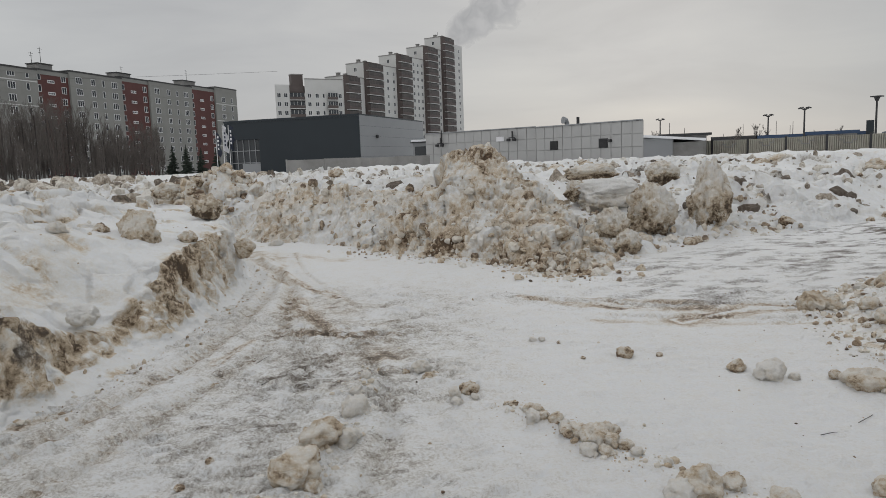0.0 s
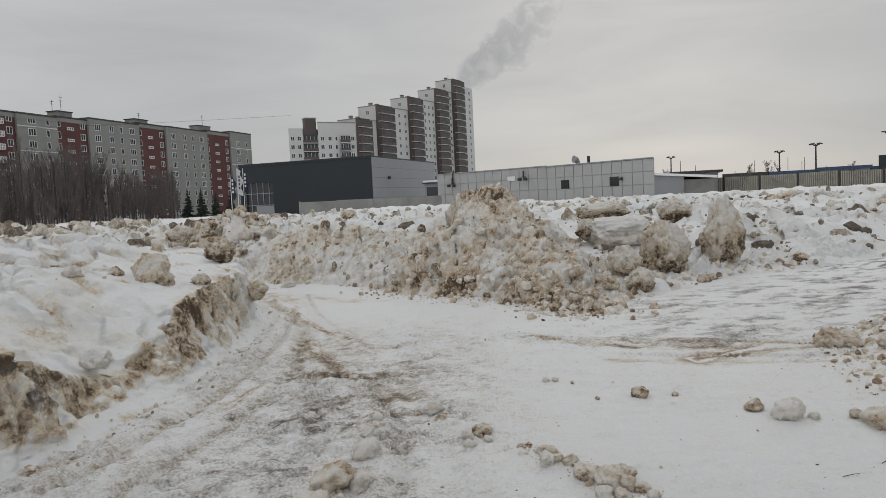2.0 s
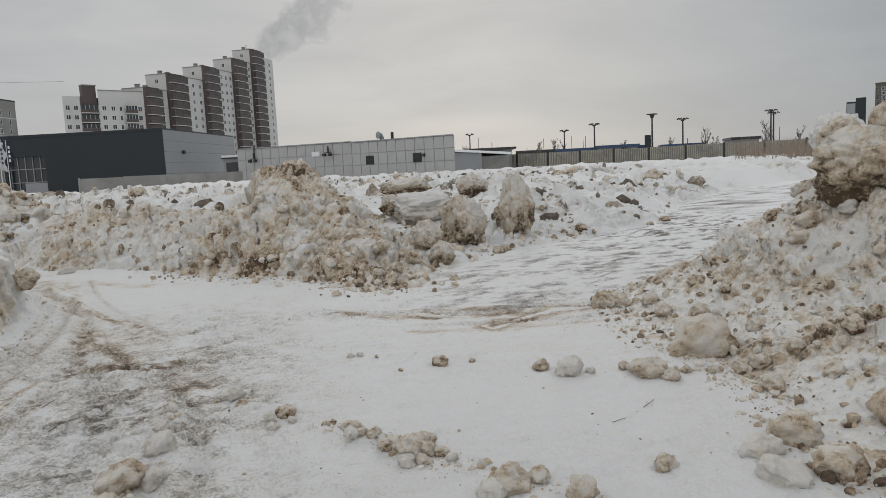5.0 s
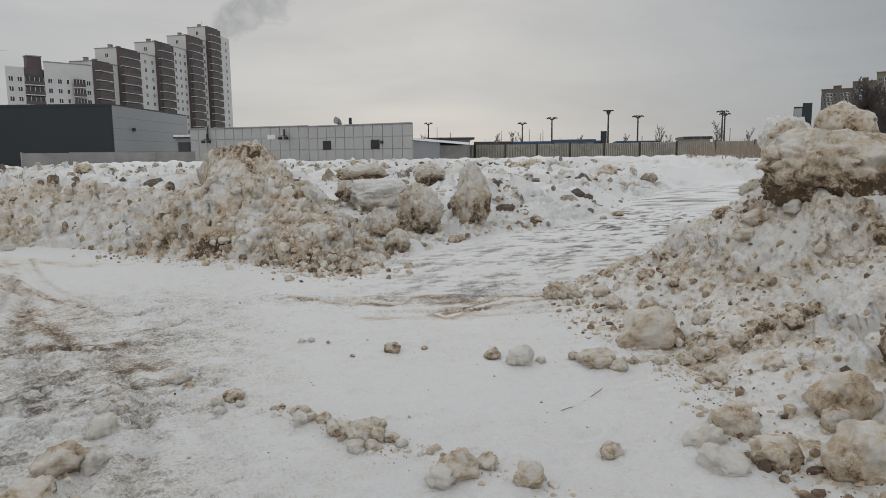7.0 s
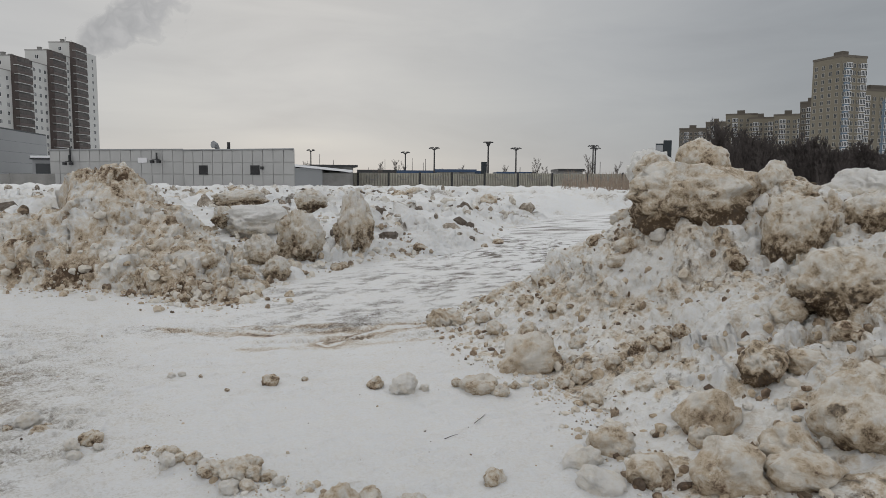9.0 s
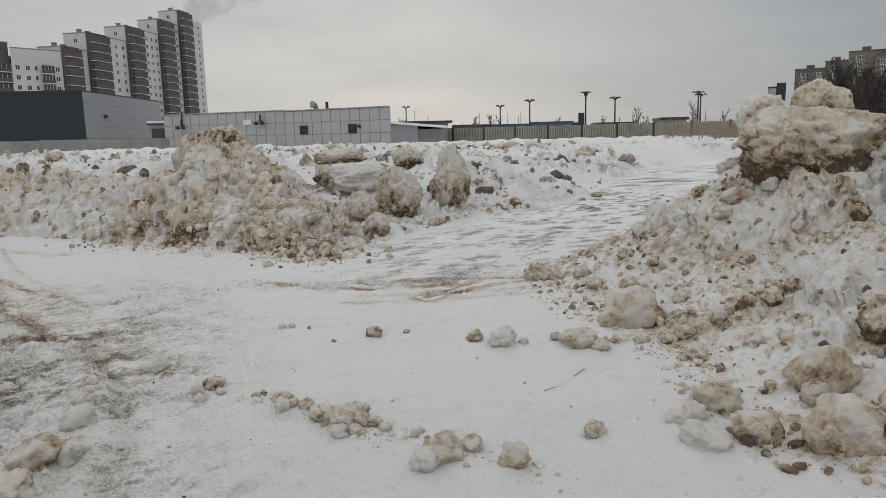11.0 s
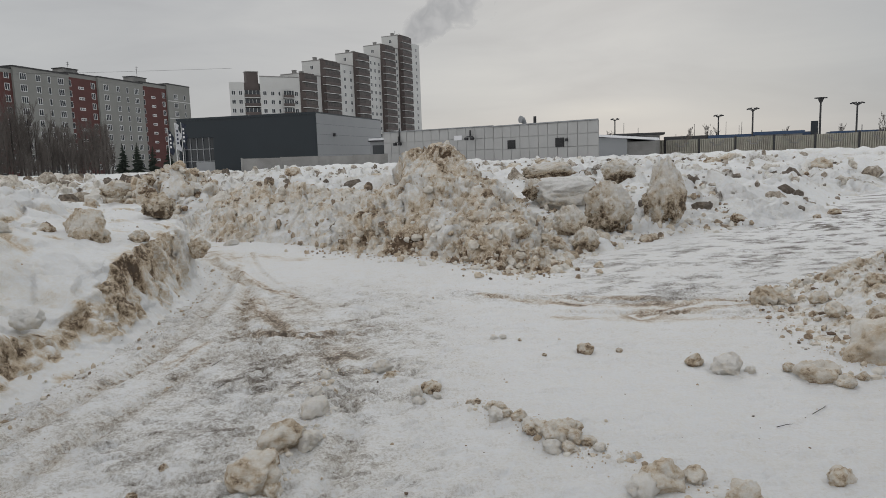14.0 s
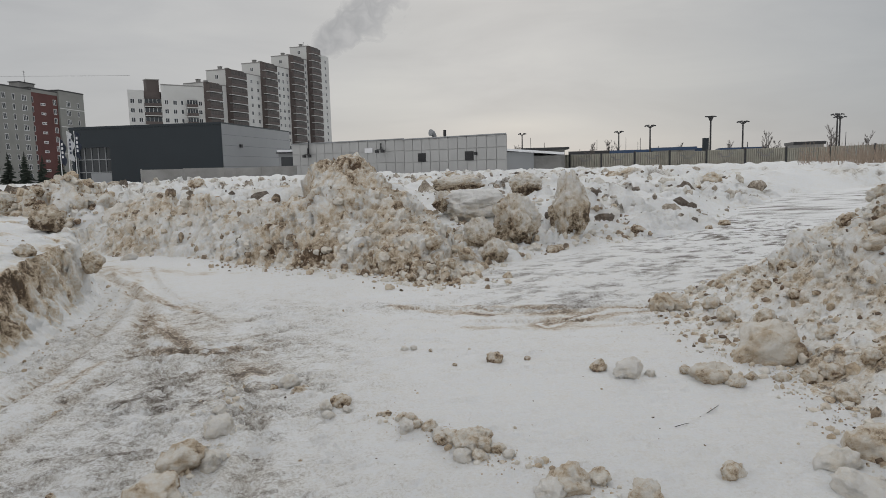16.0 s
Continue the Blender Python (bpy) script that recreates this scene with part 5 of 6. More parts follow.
for at, h, arms in (((35.5, 114.9), 6.9, 4), ((48.4, 104.7), 6.5, 4), ((45.8, 89.2), 6.5, 4), ((55.9, 83.3), 6.5, 4), ((67.7, 80.6), 7.1, 4), ((69.9, 82.7), 6.9, 4)):
    street_lamp(at, h, arms)
street_lamp((47.3, 76.9), 6.75, 4, "plate")
rng = random.Random(5)
for k in range(22):
    az = radians(17 + 30 * rng.random())
    far_off = 130 + 120 * rng.random()
    hgt = 1.6 + far_off * (0.018 + 0.022 * rng.random())
    mast = tagged(link_mesh("mast", rod((0, 0, 0), (0, 0, hgt), 0.11, 0.06, 5), M_DARKMETAL), "thin dark mast far behind the fence", "mast", "thin masts")
    mast.matrix_basis = pose(far_off * math.sin(az), far_off * math.cos(az), 0)


# ---- flags and overhead wire ----
def flag(at, h, colour, low):
    p = thing("flagpole", (*at, 0), 10, "pole with a tall narrow banner beside the showroom", "flag", "showroom flags")
    part("pole", rod((0, 0, 0), (0, 0, h), 0.05, 0.03, 6), M_FRAME, p)
    bm = bmesh.new()
    cols = []
    for i in range(13):
        z = low + (h - low) * i / 12
        w = 0.6 * (1 - 0.25 * abs(i / 12 - 0.5)) * (0.55 + 0.45 * math.sin(i * 0.5 + at[0]) ** 2)
        cols.append([bm.verts.new((0.04 + w * q / 3, 0.09 * math.sin(i * 0.8 + q), z - 0.1 * q)) for q in range(4)])
    for a, b in zip(cols, cols[1:]):
        for q in range(3):
            bm.faces.new((a[q], a[q + 1], b[q + 1], b[q]))
    bmesh.ops.solidify(bm, geom=bm.faces[:], thickness=0.01)
    cloth = part("banner", bm, colour, p)
    for q in range(4):
        part("printed_bar", box(0.14, 0.3, -0.13, -0.11, low + 0.5 + q * 0.42, low + 0.75 + q * 0.42), M_SIGNBLUE if colour is M_SIGNWHITE else M_SIGNWHITE, cloth)


flag((-24.8, 76.3), 5.5, M_SIGNBLUE, 3.0)
flag((-24.1, 76.5), 6.2, M_SIGNWHITE, 3.4)
flag((-23.5, 76.7), 6.2, M_SIGNBLUE, 3.6)

bm = bmesh.new()
span = [(-100 + 5.0 * i, 90.0 + 1.2 * i, 15.4 + 0.03 * i - 0.8 * math.sin(math.pi * i / 15)) for i in range(16)]
for a, b in zip(span, span[1:]):
    add_rod(bm, a, b, 0.014, 0.014, 4)
tagged(link_mesh("overhead_wire", bm, M_DARKMETAL), "thin dark overhead wire across the sky", "wire", kind="structure")


# ---- bare trees ----
def bare_tree(bm, base, h, seed, spread=0.45, limbs=13, twig=0.022, stem=None, lift=1.0):
    r = random.Random(seed)
    base = Vector(base)

    def grow(p, d, ln, rad, level):
        q = p + d * ln
        add_rod(stem if level == 0 and stem else bm, p, q, rad, rad * 0.55, 5 if level == 0 else 3, 0 if level < 1 else 1)
        if level >= 3:
            return
        n = limbs if level == 0 else (7 if level == 1 else 4)
        for k in range(n):
            s = (0.25 + 0.75 * (k + r.random()) / n) if level == 0 else (0.2 + 0.8 * r.random())
            a = r.random() * 2 * math.pi
            up = 0.75 + 0.7 * r.random()
            dd = (Vector((math.cos(a) * spread * 2, math.sin(a) * spread * 2, up * lift)) + d * 0.6).normalized()
            grow(p + d * ln * s, dd, ln * (0.42 if level == 0 else 0.5) * (0.7 + 0.5 * r.random()) * (1.15 - 0.5 * s), max(twig, rad * 0.4 * (1.1 - 0.6 * s)), level + 1)

    grow(base, Vector((0.04 * (r.random() - 0.5), 0.04 * (r.random() - 0.5), 1)).normalized(), h * 0.8, 0.02 * h * 0.55, 0)


def lone_tree(at, h, seed, label="bare deciduous tree behind the fence", twig=0.03):
    bm = bmesh.new()
    stem = bmesh.new()
    bare_tree(bm, (0, 0, 0), h, seed, twig=twig, stem=stem)
    t = thing("tree", (*at, 0), seed * 37 % 360, label, "tree", "bare trees")
    part("trunk", stem, M_BARK, t)
    part("crown", bm, (M_BARK, M_TWIG), t)


def thicket(name, places, label, thick, mats, spread, lift):
    bm = bmesh.new()
    for i, (x, y, h) in enumerate(places):
        bare_tree(bm, (x, y, 0), h, 100 + i * 7 + int(abs(x)), spread, 18, thick, None, lift)
    return tagged(link_mesh(name, bm, mats), label, "bare woods", kind="stuff")


rng = random.Random(11)
left_trees = []
for k in range(105):
    az = radians(-42 + 20.0 * (k + rng.random()) / 105)
    dist = 96 + 34 * rng.random()
    left_trees.append((dist * math.sin(az), dist * math.cos(az), (11.0 if az < radians(-27) else 8.0) * (0.75 + 0.35 * rng.random())))
for k in range(130):
    az = radians(-44 + 22.0 * (k + rng.random()) / 130)
    dist = 92 + 20 * rng.random()
    left_trees.append((dist * math.sin(az), dist * math.cos(az), 2.6 + 2.6 * rng.random()))
thicket("far_woods", left_trees, "dense dark bare trees before the panel block", 0.012, (M_BARK, M_TWIG), 0.36, 1.25)
right_trees = []
for k in range(150):
    az = radians(48.9 + 24 * (k + rng.random()) / 150)
    dist = 112 + 45 * rng.random()
    right_trees.append((dist * math.sin(az), dist * math.cos(az), (11.6 - 0.42 * max(0, min(12, math.degrees(az) - 50))) * (0.72 + 0.32 * rng.random())))
for k in range(170):
    az = radians(48.5 + 25 * (k + rng.random()) / 170)
    dist = 100 + 30 * rng.random()
    right_trees.append((dist * math.sin(az), dist * math.cos(az), 4.5 + 3.2 * rng.random()))
thicket("far_woods", right_trees, "dense dark bare woods before the beige towers", 0.045, (M_BARK, M_WOODTWIG), 0.45, 1.0)
for i, (az, dist, h) in enumerate(((16.8, 120, 5.0), (18.0, 125, 4.6), (22.6, 105, 4.6), (24.0, 112, 5.2), (24.7, 118, 4.8), (29.5, 110, 4.2), (35.5, 108, 5.6), (36.2, 112, 4.4), (39.7, 100, 5.4), (42.0, 104, 4.6), (44.3, 62, 4.2), (33.0, 120, 4.5))):
    lone_tree((dist * math.sin(radians(az)), dist * math.cos(radians(az))), h, 40 + i, twig=0.016)

# dry weeds along the fence
bm = bmesh.new()
rng = random.Random(17)
for k in range(900):
    az = radians(37.5 + 8.5 * rng.random() ** 0.7)
    dist = 55 + 16 * rng.random()
    x, y = dist * math.sin(az), dist * math.cos(az)
    z = float(max(0.0, field_height(np.array([x]), np.array([y]))[0])) - 0.05
    hh = 0.7 + 1.0 * rng.random()
    add_rod(bm, (x, y, z), (x + 0.5 * (rng.random() - 0.5), y + 0.5 * (rng.random() - 0.5), z + hh), 0.02, 0.008, 3)
tagged(link_mesh("dry_weeds", bm, M_REED), "brown dry weeds sticking out of the snow", "weeds", kind="stuff")


def spruce(at, h, seed):
    r = random.Random(seed)
    t = thing("tree", (*at, 0), 0, "dark young spruce beside the panel block", "spruce", "spruces")
    part("trunk", rod((0, 0, 0), (0, 0, h), 0.16, 0.03, 6), M_BARK, t)
    bm = bmesh.new()
    for k in range(150):
        s = (k + r.random()) / 150
        z = h * (0.08 + 0.9 * s)
        ln = h * 0.27 * (1.02 - s) * (0.7 + 0.5 * r.random())
        a = r.random() * 2 * math.pi
        add_rod(bm, (0, 0, z), (ln * math.cos(a), ln * math.sin(a), z - 0.22 * ln), 0.22 * (1.1 - s), 0.05, 4)
    part("crown", bm, M_NEEDLE, t)


spruce((-46.4, 119.0), 5.7, 1)
spruce((-44.2, 119.5), 5.8, 2)
spruce((-42.0, 120.5), 5.2, 3)
spruce((-39.6, 121.0), 5.0, 4)

# ---- smoke far beyond the tower ----
m = bpy.data.materials.new("smoke")
m.use_nodes = True
t = m.node_tree
t.nodes.clear()
uv = nd(t, "ShaderNodeTexCoord").outputs["Object"]
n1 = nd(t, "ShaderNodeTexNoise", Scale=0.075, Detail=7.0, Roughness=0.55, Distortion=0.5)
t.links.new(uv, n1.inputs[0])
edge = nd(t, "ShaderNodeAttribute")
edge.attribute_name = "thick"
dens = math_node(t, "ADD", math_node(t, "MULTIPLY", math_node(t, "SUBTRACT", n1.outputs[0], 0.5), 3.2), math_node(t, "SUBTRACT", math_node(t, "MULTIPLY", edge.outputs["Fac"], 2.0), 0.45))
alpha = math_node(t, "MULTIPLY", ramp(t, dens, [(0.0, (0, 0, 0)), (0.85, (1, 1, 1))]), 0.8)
# the plume's greys are emitted by the sheet, not lit by sun and sky
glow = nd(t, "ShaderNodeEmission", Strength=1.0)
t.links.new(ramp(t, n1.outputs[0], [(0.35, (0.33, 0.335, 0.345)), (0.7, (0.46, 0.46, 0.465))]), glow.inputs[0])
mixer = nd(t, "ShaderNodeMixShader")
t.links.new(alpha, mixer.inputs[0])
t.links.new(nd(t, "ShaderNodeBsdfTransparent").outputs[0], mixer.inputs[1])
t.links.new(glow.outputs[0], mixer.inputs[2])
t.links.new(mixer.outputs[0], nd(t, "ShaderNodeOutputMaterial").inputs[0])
bm = bmesh.new()
lay = bm.verts.layers.float.new("thick")
grid = []
for i in range(41):
    u = i / 40
    row = []
    for j in range(25):
        v = j / 24 * 2 - 1
        half = 12 + 40 * u
        x, z = -4 + 104 * u, 90 + 74 * u ** 0.8 + v * half
        vert = bm.verts.new((x, 15 * math.sin(u * 3), z))
        vert[lay] = max(0.0, (1 - v * v)) * min(1, u * 7) * max(0.0, 1 - u ** 2.2)
        row.append(vert)
    grid.append(row)
for a, b in zip(grid, grid[1:]):
    for j in range(24):
        bm.faces.new((a[j], b[j], b[j + 1], a[j + 1]))
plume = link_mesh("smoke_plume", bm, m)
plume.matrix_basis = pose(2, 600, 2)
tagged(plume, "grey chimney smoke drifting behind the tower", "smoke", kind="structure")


# ---- frozen clods ----
def clod_mesh(seed, detail, soilage, cuts=9, rough=0.16, long=(1, 1, 1), cap=0.0, skin=None):
    """A broken lump of frozen snow of radius 1: flat broken sides, knobs and pits, earth and painted shade in the pores
    and underneath, snow on top where capped.
    """
    r = random.Random(seed)
    bm = bmesh.new()
    bmesh.ops.create_icosphere(bm, subdivisions=detail, radius=1.0)
    bm.verts.ensure_lookup_table()
    v = np.array([p.co[:] for p in bm.verts])
    v /= np.linalg.norm(v, axis=1, keepdims=True)
    rad = np.full(len(v), 1.0)
    for k in range(cuts):
        n = np.array([r.gauss(0, 1) for _ in range(3)])
        n /= np.linalg.norm(n)
        dot = v @ n
        rad = np.minimum(rad, np.where(dot > 0.05, (0.72 + 0.3 * r.random()) / np.maximum(dot, 0.05), 9))
    p = v * rad[:, None]
    x, y, z = p.T + seed * 3.7
    push = rough * (1.1 * fbm(x * 1.3, y * 1.3, z * 1.3, 3, seed) + 0.3 * lumps(x * 2.6, y * 2.6, z * 2.6, seed + 9, 0.35))
    if detail > 2:
        push = push + rough * (0.3 * fbm(x * 6, y * 6, z * 6, 3, seed + 5) - 0.3 * lumps(x * 5, y * 5, z * 5, seed + 8, 0.25) + (0.6 if detail < 5 else 0.35) * facets(x * 2.2, y * 2.2, z * 2.2, seed + 4))
    if detail > 4:
        push = push + rough * (0.22 * facets(x * 3.1, y * 3.1, z * 3.1, seed + 6) + 0.14 * facets(x * 7, y * 7, z * 7, seed + 7) - 0.25 * lumps(x * 7, y * 7, z * 7, seed + 2, 0.2) + 0.12 * fbm(x * 14, y * 14, z * 14, 3, seed + 1))
    p = (p + v * push[:, None]) * np.array(long)
    n = 0.5 + 0.5 * fbm(x * 1.8, y * 1.8, z * 1.8, 4, seed + 3)
    # earth in patches; the underside term also paints in the shade below
    dirt_shade = soilage * (0.35 + 1.2 * np.clip((n - 0.42) * 3.0, 0, 1)) + 0.6 * soilage * ease((0.0 - v[:, 2]) / 0.5)
    dirt_shade = dirt_shade * (1 - cap * ease((v[:, 2] + 0.9 * (n - 0.5) - 0.12) / 0.25))
    # carved hollows coloured darker, shade included
    pits = lumps(x * 5, y * 5, z * 5, seed + 8, 0.25)
    dirt_shade = dirt_shade + 0.4 * soilage * ease(pits / 0.3) * (v[:, 2] < 0.5) + 0.6 * soilage * np.clip(fbm(x * 7, y * 7, z * 7, 4, seed + 12) - 0.1, 0, 1)
    grime_shade = np.clip(n - 0.62, 0, 1) * 0.6 * (soilage > 0.3) + 0.3 * soilage * ease(pits / 0.3)
    if detail > 4:
        specks = np.clip((fbm(x * 8, y * 8, z * 8, 4, seed + 14) - 0.08) * 3, 0, 1)
        bare = 1 - 0.75 * cap * ease((v[:, 2] - 0.2) / 0.3)
        dirt_shade = dirt_shade + 0.55 * soilage * specks * bare + 0.3 * soilage * ease((0.25 - v[:, 2]) / 0.4)
        grime_shade = grime_shade + 0.5 * soilage * specks * bare
    for q, c in zip(bm.verts, p):
        q.co = c
    me = bpy.data.meshes.new("snow_clod")
    bm.to_mesh(me)
    bm.free()
    for key, val in (("dirt_shade", dirt_shade), ("grime_shade", grime_shade)):
        at = me.attributes.new(key, "FLOAT", "POINT")
        at.data.foreach_set("value", np.clip(val, 0, 1).astype(np.float32))
    me.polygons.foreach_set("use_smooth", [True] * len(me.polygons))
    me.materials.append(skin or lump_snow)
    return me


WHITE = [clod_mesh(s, 4, 0.10, 9, 0.30) for s in (1, 2, 3)]
TAN = [clod_mesh(s, 4, 0.36, 8, 0.26) for s in (11, 12, 13, 14, 15, 16)]
BROWN = [clod_mesh(s, 4, 0.60, 8, 0.24) for s in (21, 22, 23)]
SORTS = {"w": (WHITE, "white rounded snow clod"), "t": (TAN, "sandy tan frozen clod"), "b": (BROWN, "dark brown frozen clod")}
rng = random.Random(77)


def support(x, y):
    """Height of the snow under a place."""
    ax, ay = np.array([float(x)]), np.array([float(y)])
    return float(surface_at(ax, ay)[0])


def clod(x, y, r, sort="t", squash=0.85, sink=0.3, z=None, where="on the trodden snow", name="snow_clod", turn=None):
    meshes, words = SORTS[sort]
    ob = new(name, rng.choice(meshes))
    r *= 0.88
    zz = support(x, y) if z is None else z
    ob.matrix_basis = pose(x, y, zz + r * squash * (1 - 2 * sink) * 0.9, rng.uniform(-18, 18), rng.uniform(-18, 18), rng.uniform(0, 360) if turn is None else turn) @ Matrix.Diagonal((r * rng.uniform(0.95, 1.2), r * rng.uniform(0.85, 1.05), r * squash, 1))
    return tagged(ob, words + " " + where, "snow clod", "frozen snow clods")


# along the wheel paths
for x, y, r, s in ((1.38, 5.53, 0.08, "b"), (1.66, 5.53, 0.03, "b"), (2.1, 5.12, 0.075, "t"), (2.23, 4.9, 0.12, "w"), (2.38, 4.85, 0.04, "w"), (2.73, 4.62, 0.13, "t"), (2.66, 4.84, 0.05, "t"), (2.83, 4.47, 0.075, "t"),
                   (-0.22, 5.3, 0.085, "w"), (-0.33, 5.24, 0.03, "b"), (-0.14, 5.1, 0.07, "t"), (-0.11, 5.25, 0.03, "b"), (0.13, 4.81, 0.085, "b"), (0.03, 4.7, 0.055, "w"), (0.04, 4.6, 0.05, "w"), (0.16, 4.7, 0.03, "w"), (-1.73, 5.13, 0.055, "b"), (1.05, 5.5, 0.022, "b"), (0.8, 6.05, 0.03, "w"), (0.72, 6.05, 0.04, "w"), (0.93, 5.95, 0.02, "b")):
    clod(x, y, r, s)
# the scraped-up row beside the near rut
for x, y, r, s in ((-0.6, 4.4, 0.105, "w"), (-0.73, 3.93, 0.125, "t"), (-0.61, 3.97, 0.085, "w"), (-0.56, 4.02, 0.05, "w"), (-0.745, 3.68, 0.065, "b"), (-0.78, 3.46, 0.125, "t"), (-0.68, 3.4, 0.06, "t"), (-0.64, 4.75, 0.045, "w"), (-0.6, 5.0, 0.04, "w"), (-0.53, 4.85, 0.03, "t"), (-1.3, 3.74, 0.035, "b"), (-1.36, 3.47, 0.03, "b"), (-0.84, 3.1, 0.08, "t")):
    clod(x, y, r, s)
# the second row
for x, y, r, s in ((0.40, 4.46, 0.035, "b"), (0.36, 4.5, 0.025, "b"), (0.48, 4.36, 0.05, "t"), (0.53, 4.3, 0.055, "t"), (0.49, 4.19, 0.06, "w"), (0.55, 4.18, 0.045, "t"), (0.62, 4.12, 0.05, "t"), (0.66, 4.05, 0.045, "w"), (0.66, 3.97, 0.055, "t"), (0.72, 3.95, 0.06, "t"), (0.79, 3.86, 0.085, "t"), (0.88, 3.96, 0.075, "t"),
                   (0.86, 3.82, 0.06, "t"), (0.73, 3.75, 0.055, "w"), (0.94, 3.8, 0.05, "t"), (0.82, 3.72, 0.045, "t"), (0.97, 3.68, 0.035, "w"), (1.16, 3.29, 0.115, "t"), (1.32, 3.32, 0.065, "t"), (1.43, 3.06, 0.085, "t"), (1.05, 3.25, 0.09, "w"), (1.1, 3.58, 0.025, "w")):
    clod(x, y, r, s)
# apron of the tall pile
for x, y, r, s in ((2.0, 3.24, 0.075, "t"), (3.42, 3.08, 0.21, "t"), (3.24, 2.99, 0.10, "t"), (2.83, 3.28, 0.15, "t"), (2.73, 2.88, 0.14, "t"), (2.55, 3.2, 0.13, "w"), (2.46, 2.93, 0.14, "w"), (3.0, 2.6, 0.2, "t"), (3.34, 2.5, 0.17, "t"), (3.22, 2.34, 0.16, "t"), (3.42, 5.0, 0.27, "t"),
                   (3.6, 4.82, 0.08, "b"), (3.85, 4.85, 0.09, "t"), (3.02, 4.58, 0.05, "t"), (3.2, 4.5, 0.06, "t"), (3.36, 4.42, 0.07, "t"), (3.5, 4.38, 0.09, "t"), (3.7, 4.25, 0.08, "t"), (3.95, 4.2, 0.08, "b"), (4.05, 4.1, 0.07, "b"), (4.15, 4.0, 0.09, "b"), (3.3, 4.0, 0.09, "t"), (3.55, 3.75, 0.08, "t"), (3.6, 6.9, 0.17, "t"), (3.75, 6.8, 0.12, "t")):
    clod(x, y, r, s, where="at the foot of the tall pile", squash=0.7 if s == "w" else 0.85, sink=0.4 if s == "w" else 0.3)


def boulder(x, y, z, size, seed, soilage, turn, label, cap=0.6, cuts=7, rough=0.26):
    me = clod_mesh(seed, 5, soilage, cuts, rough, size, cap, block_snow if y > 10 else clod_snow)
    me.name = "snow_boulder"
    ob = new("snow_boulder", me)
    ob.matrix_basis = pose(x, y, z, 0, 0, turn)
    return tagged(ob, label, "snow boulder", "snow boulders")


ON = "on the tall snow pile"
boulder(5.42, 5.12, 1.40, (0.64, 0.5, 0.38), 31, 0.53, -40, "huge overhanging snow boulder with a brown underside", 0.45)
boulder(5.78, 5.32, 1.79, (0.27, 0.26, 0.25), 32, 0.36, 0, "round speckled snow boulder crowning the pile", 0.0, 5, 0.16)
boulder(5.55, 5.75, 1.68, (0.2, 0.2, 0.2), 33, 0.32, 20, "small sandy snow boulder " + ON, 0.2)
boulder(6.05, 6.3, 1.66, (0.28, 0.28, 0.28), 34, 0.03, 0, "clean white snow boulder " + ON, 0.9)
boulder(6.02, 4.66, 1.53, (0.22, 0.2, 0.24), 35, 0.40, 30, "pointed snow boulder with a brown flank " + ON, 0.5)
boulder(6.03, 4.40, 1.48, (0.18, 0.16, 0.13), 46, 0.53, 30, "knobbly brown snow boulder " + ON, 0.2)
boulder(5.60, 4.14, 1.16, (0.27, 0.26, 0.31), 36, 0.48, -60, "tall brown-edged snow boulder leaning " + ON, 0.15)
boulder(4.98, 3.26, 0.79, (0.36, 0.29, 0.28), 37, 0.58, -30, "big brown snow boulder half sunk in the pile", 0.45)
boulder(7.16, 4.40, 1.50, (0.42, 0.32, 0.25), 38, 0.14, -10, "smooth snow-capped boulder " + ON, 0.9)
boulder(3.92, 2.40, 0.26, (0.36, 0.32, 0.30), 39, 0.48, 25, "broad sandy snow boulder " + ON, 0.1)
boulder(3.98, 3.16, 0.42, (0.24, 0.14, 0.15), 40, 0.48, 40, "long sandy snow boulder " + ON, 0.1)
boulder(4.75, 2.5, 0.70, (0.34, 0.28, 0.28), 47, 0.40, 70, "dirty snow boulder half sunk " + ON, 0.4)
boulder(6.2, 3.75, 1.34, (0.3, 0.26, 0.26), 48, 0.45, 70, "brown snow boulder half sunk " + ON, 0.5)
boulder(6.48, 5.31, 1.50, (0.2, 0.17, 0.17), 60, 0.08, 20, "small white snow boulder " + ON, 0.9)
boulder(3.7, 12.6, 0.50, (0.44, 0.38, 0.54), 41, 0.44, 10, "large pitted tan snow block at the ridge end", 0.2, 8, 0.3)
boulder(4.98, 13.35, 0.66, (0.36, 0.36, 0.70), 42, 0.42, 30, "tall upright snow block with a dark broken side", 0.6, 9, 0.34)
boulder(3.35, 14.6, 0.72, (0.85, 0.55, 0.36), 43, 0.12, 5, "broad flat snow block with a thick white cap", 1.0, 7)
boulder(2.8, 12.0, 0.35, (0.32, 0.28, 0.3), 44, 0.34, 50, "tan snow block leaning at the ridge end", 0.3)
boulder(2.85, 11.05, 0.18, (0.24, 0.2, 0.2), 45, 0.36, 50, "tan frozen snow block at the ridge end", 0.2)
boulder(2.75, 14.7, 0.85, (0.26, 0.24, 0.22), 49, 0.5, 50, "dark brown snow block behind the ridge", 0.2)
boulder(5.3, 17.2, 1.08, (0.42, 0.35, 0.3), 50, 0.4, 0, "grey-brown snow block on the snow field", 0.5)
boulder(3.9, 18.6, 1.1, (0.7, 0.35, 0.25), 51, 0.42, -10, "long grey-brown snow block on the snow field", 0.5)
TOP = "on top of the snow bank"
boulder(-3.42, 7.85, 0.90, (0.25, 0.18, 0.24), 52, 0.33, -15, "peaked tan snow block resting " + TOP, 0.0, 10)
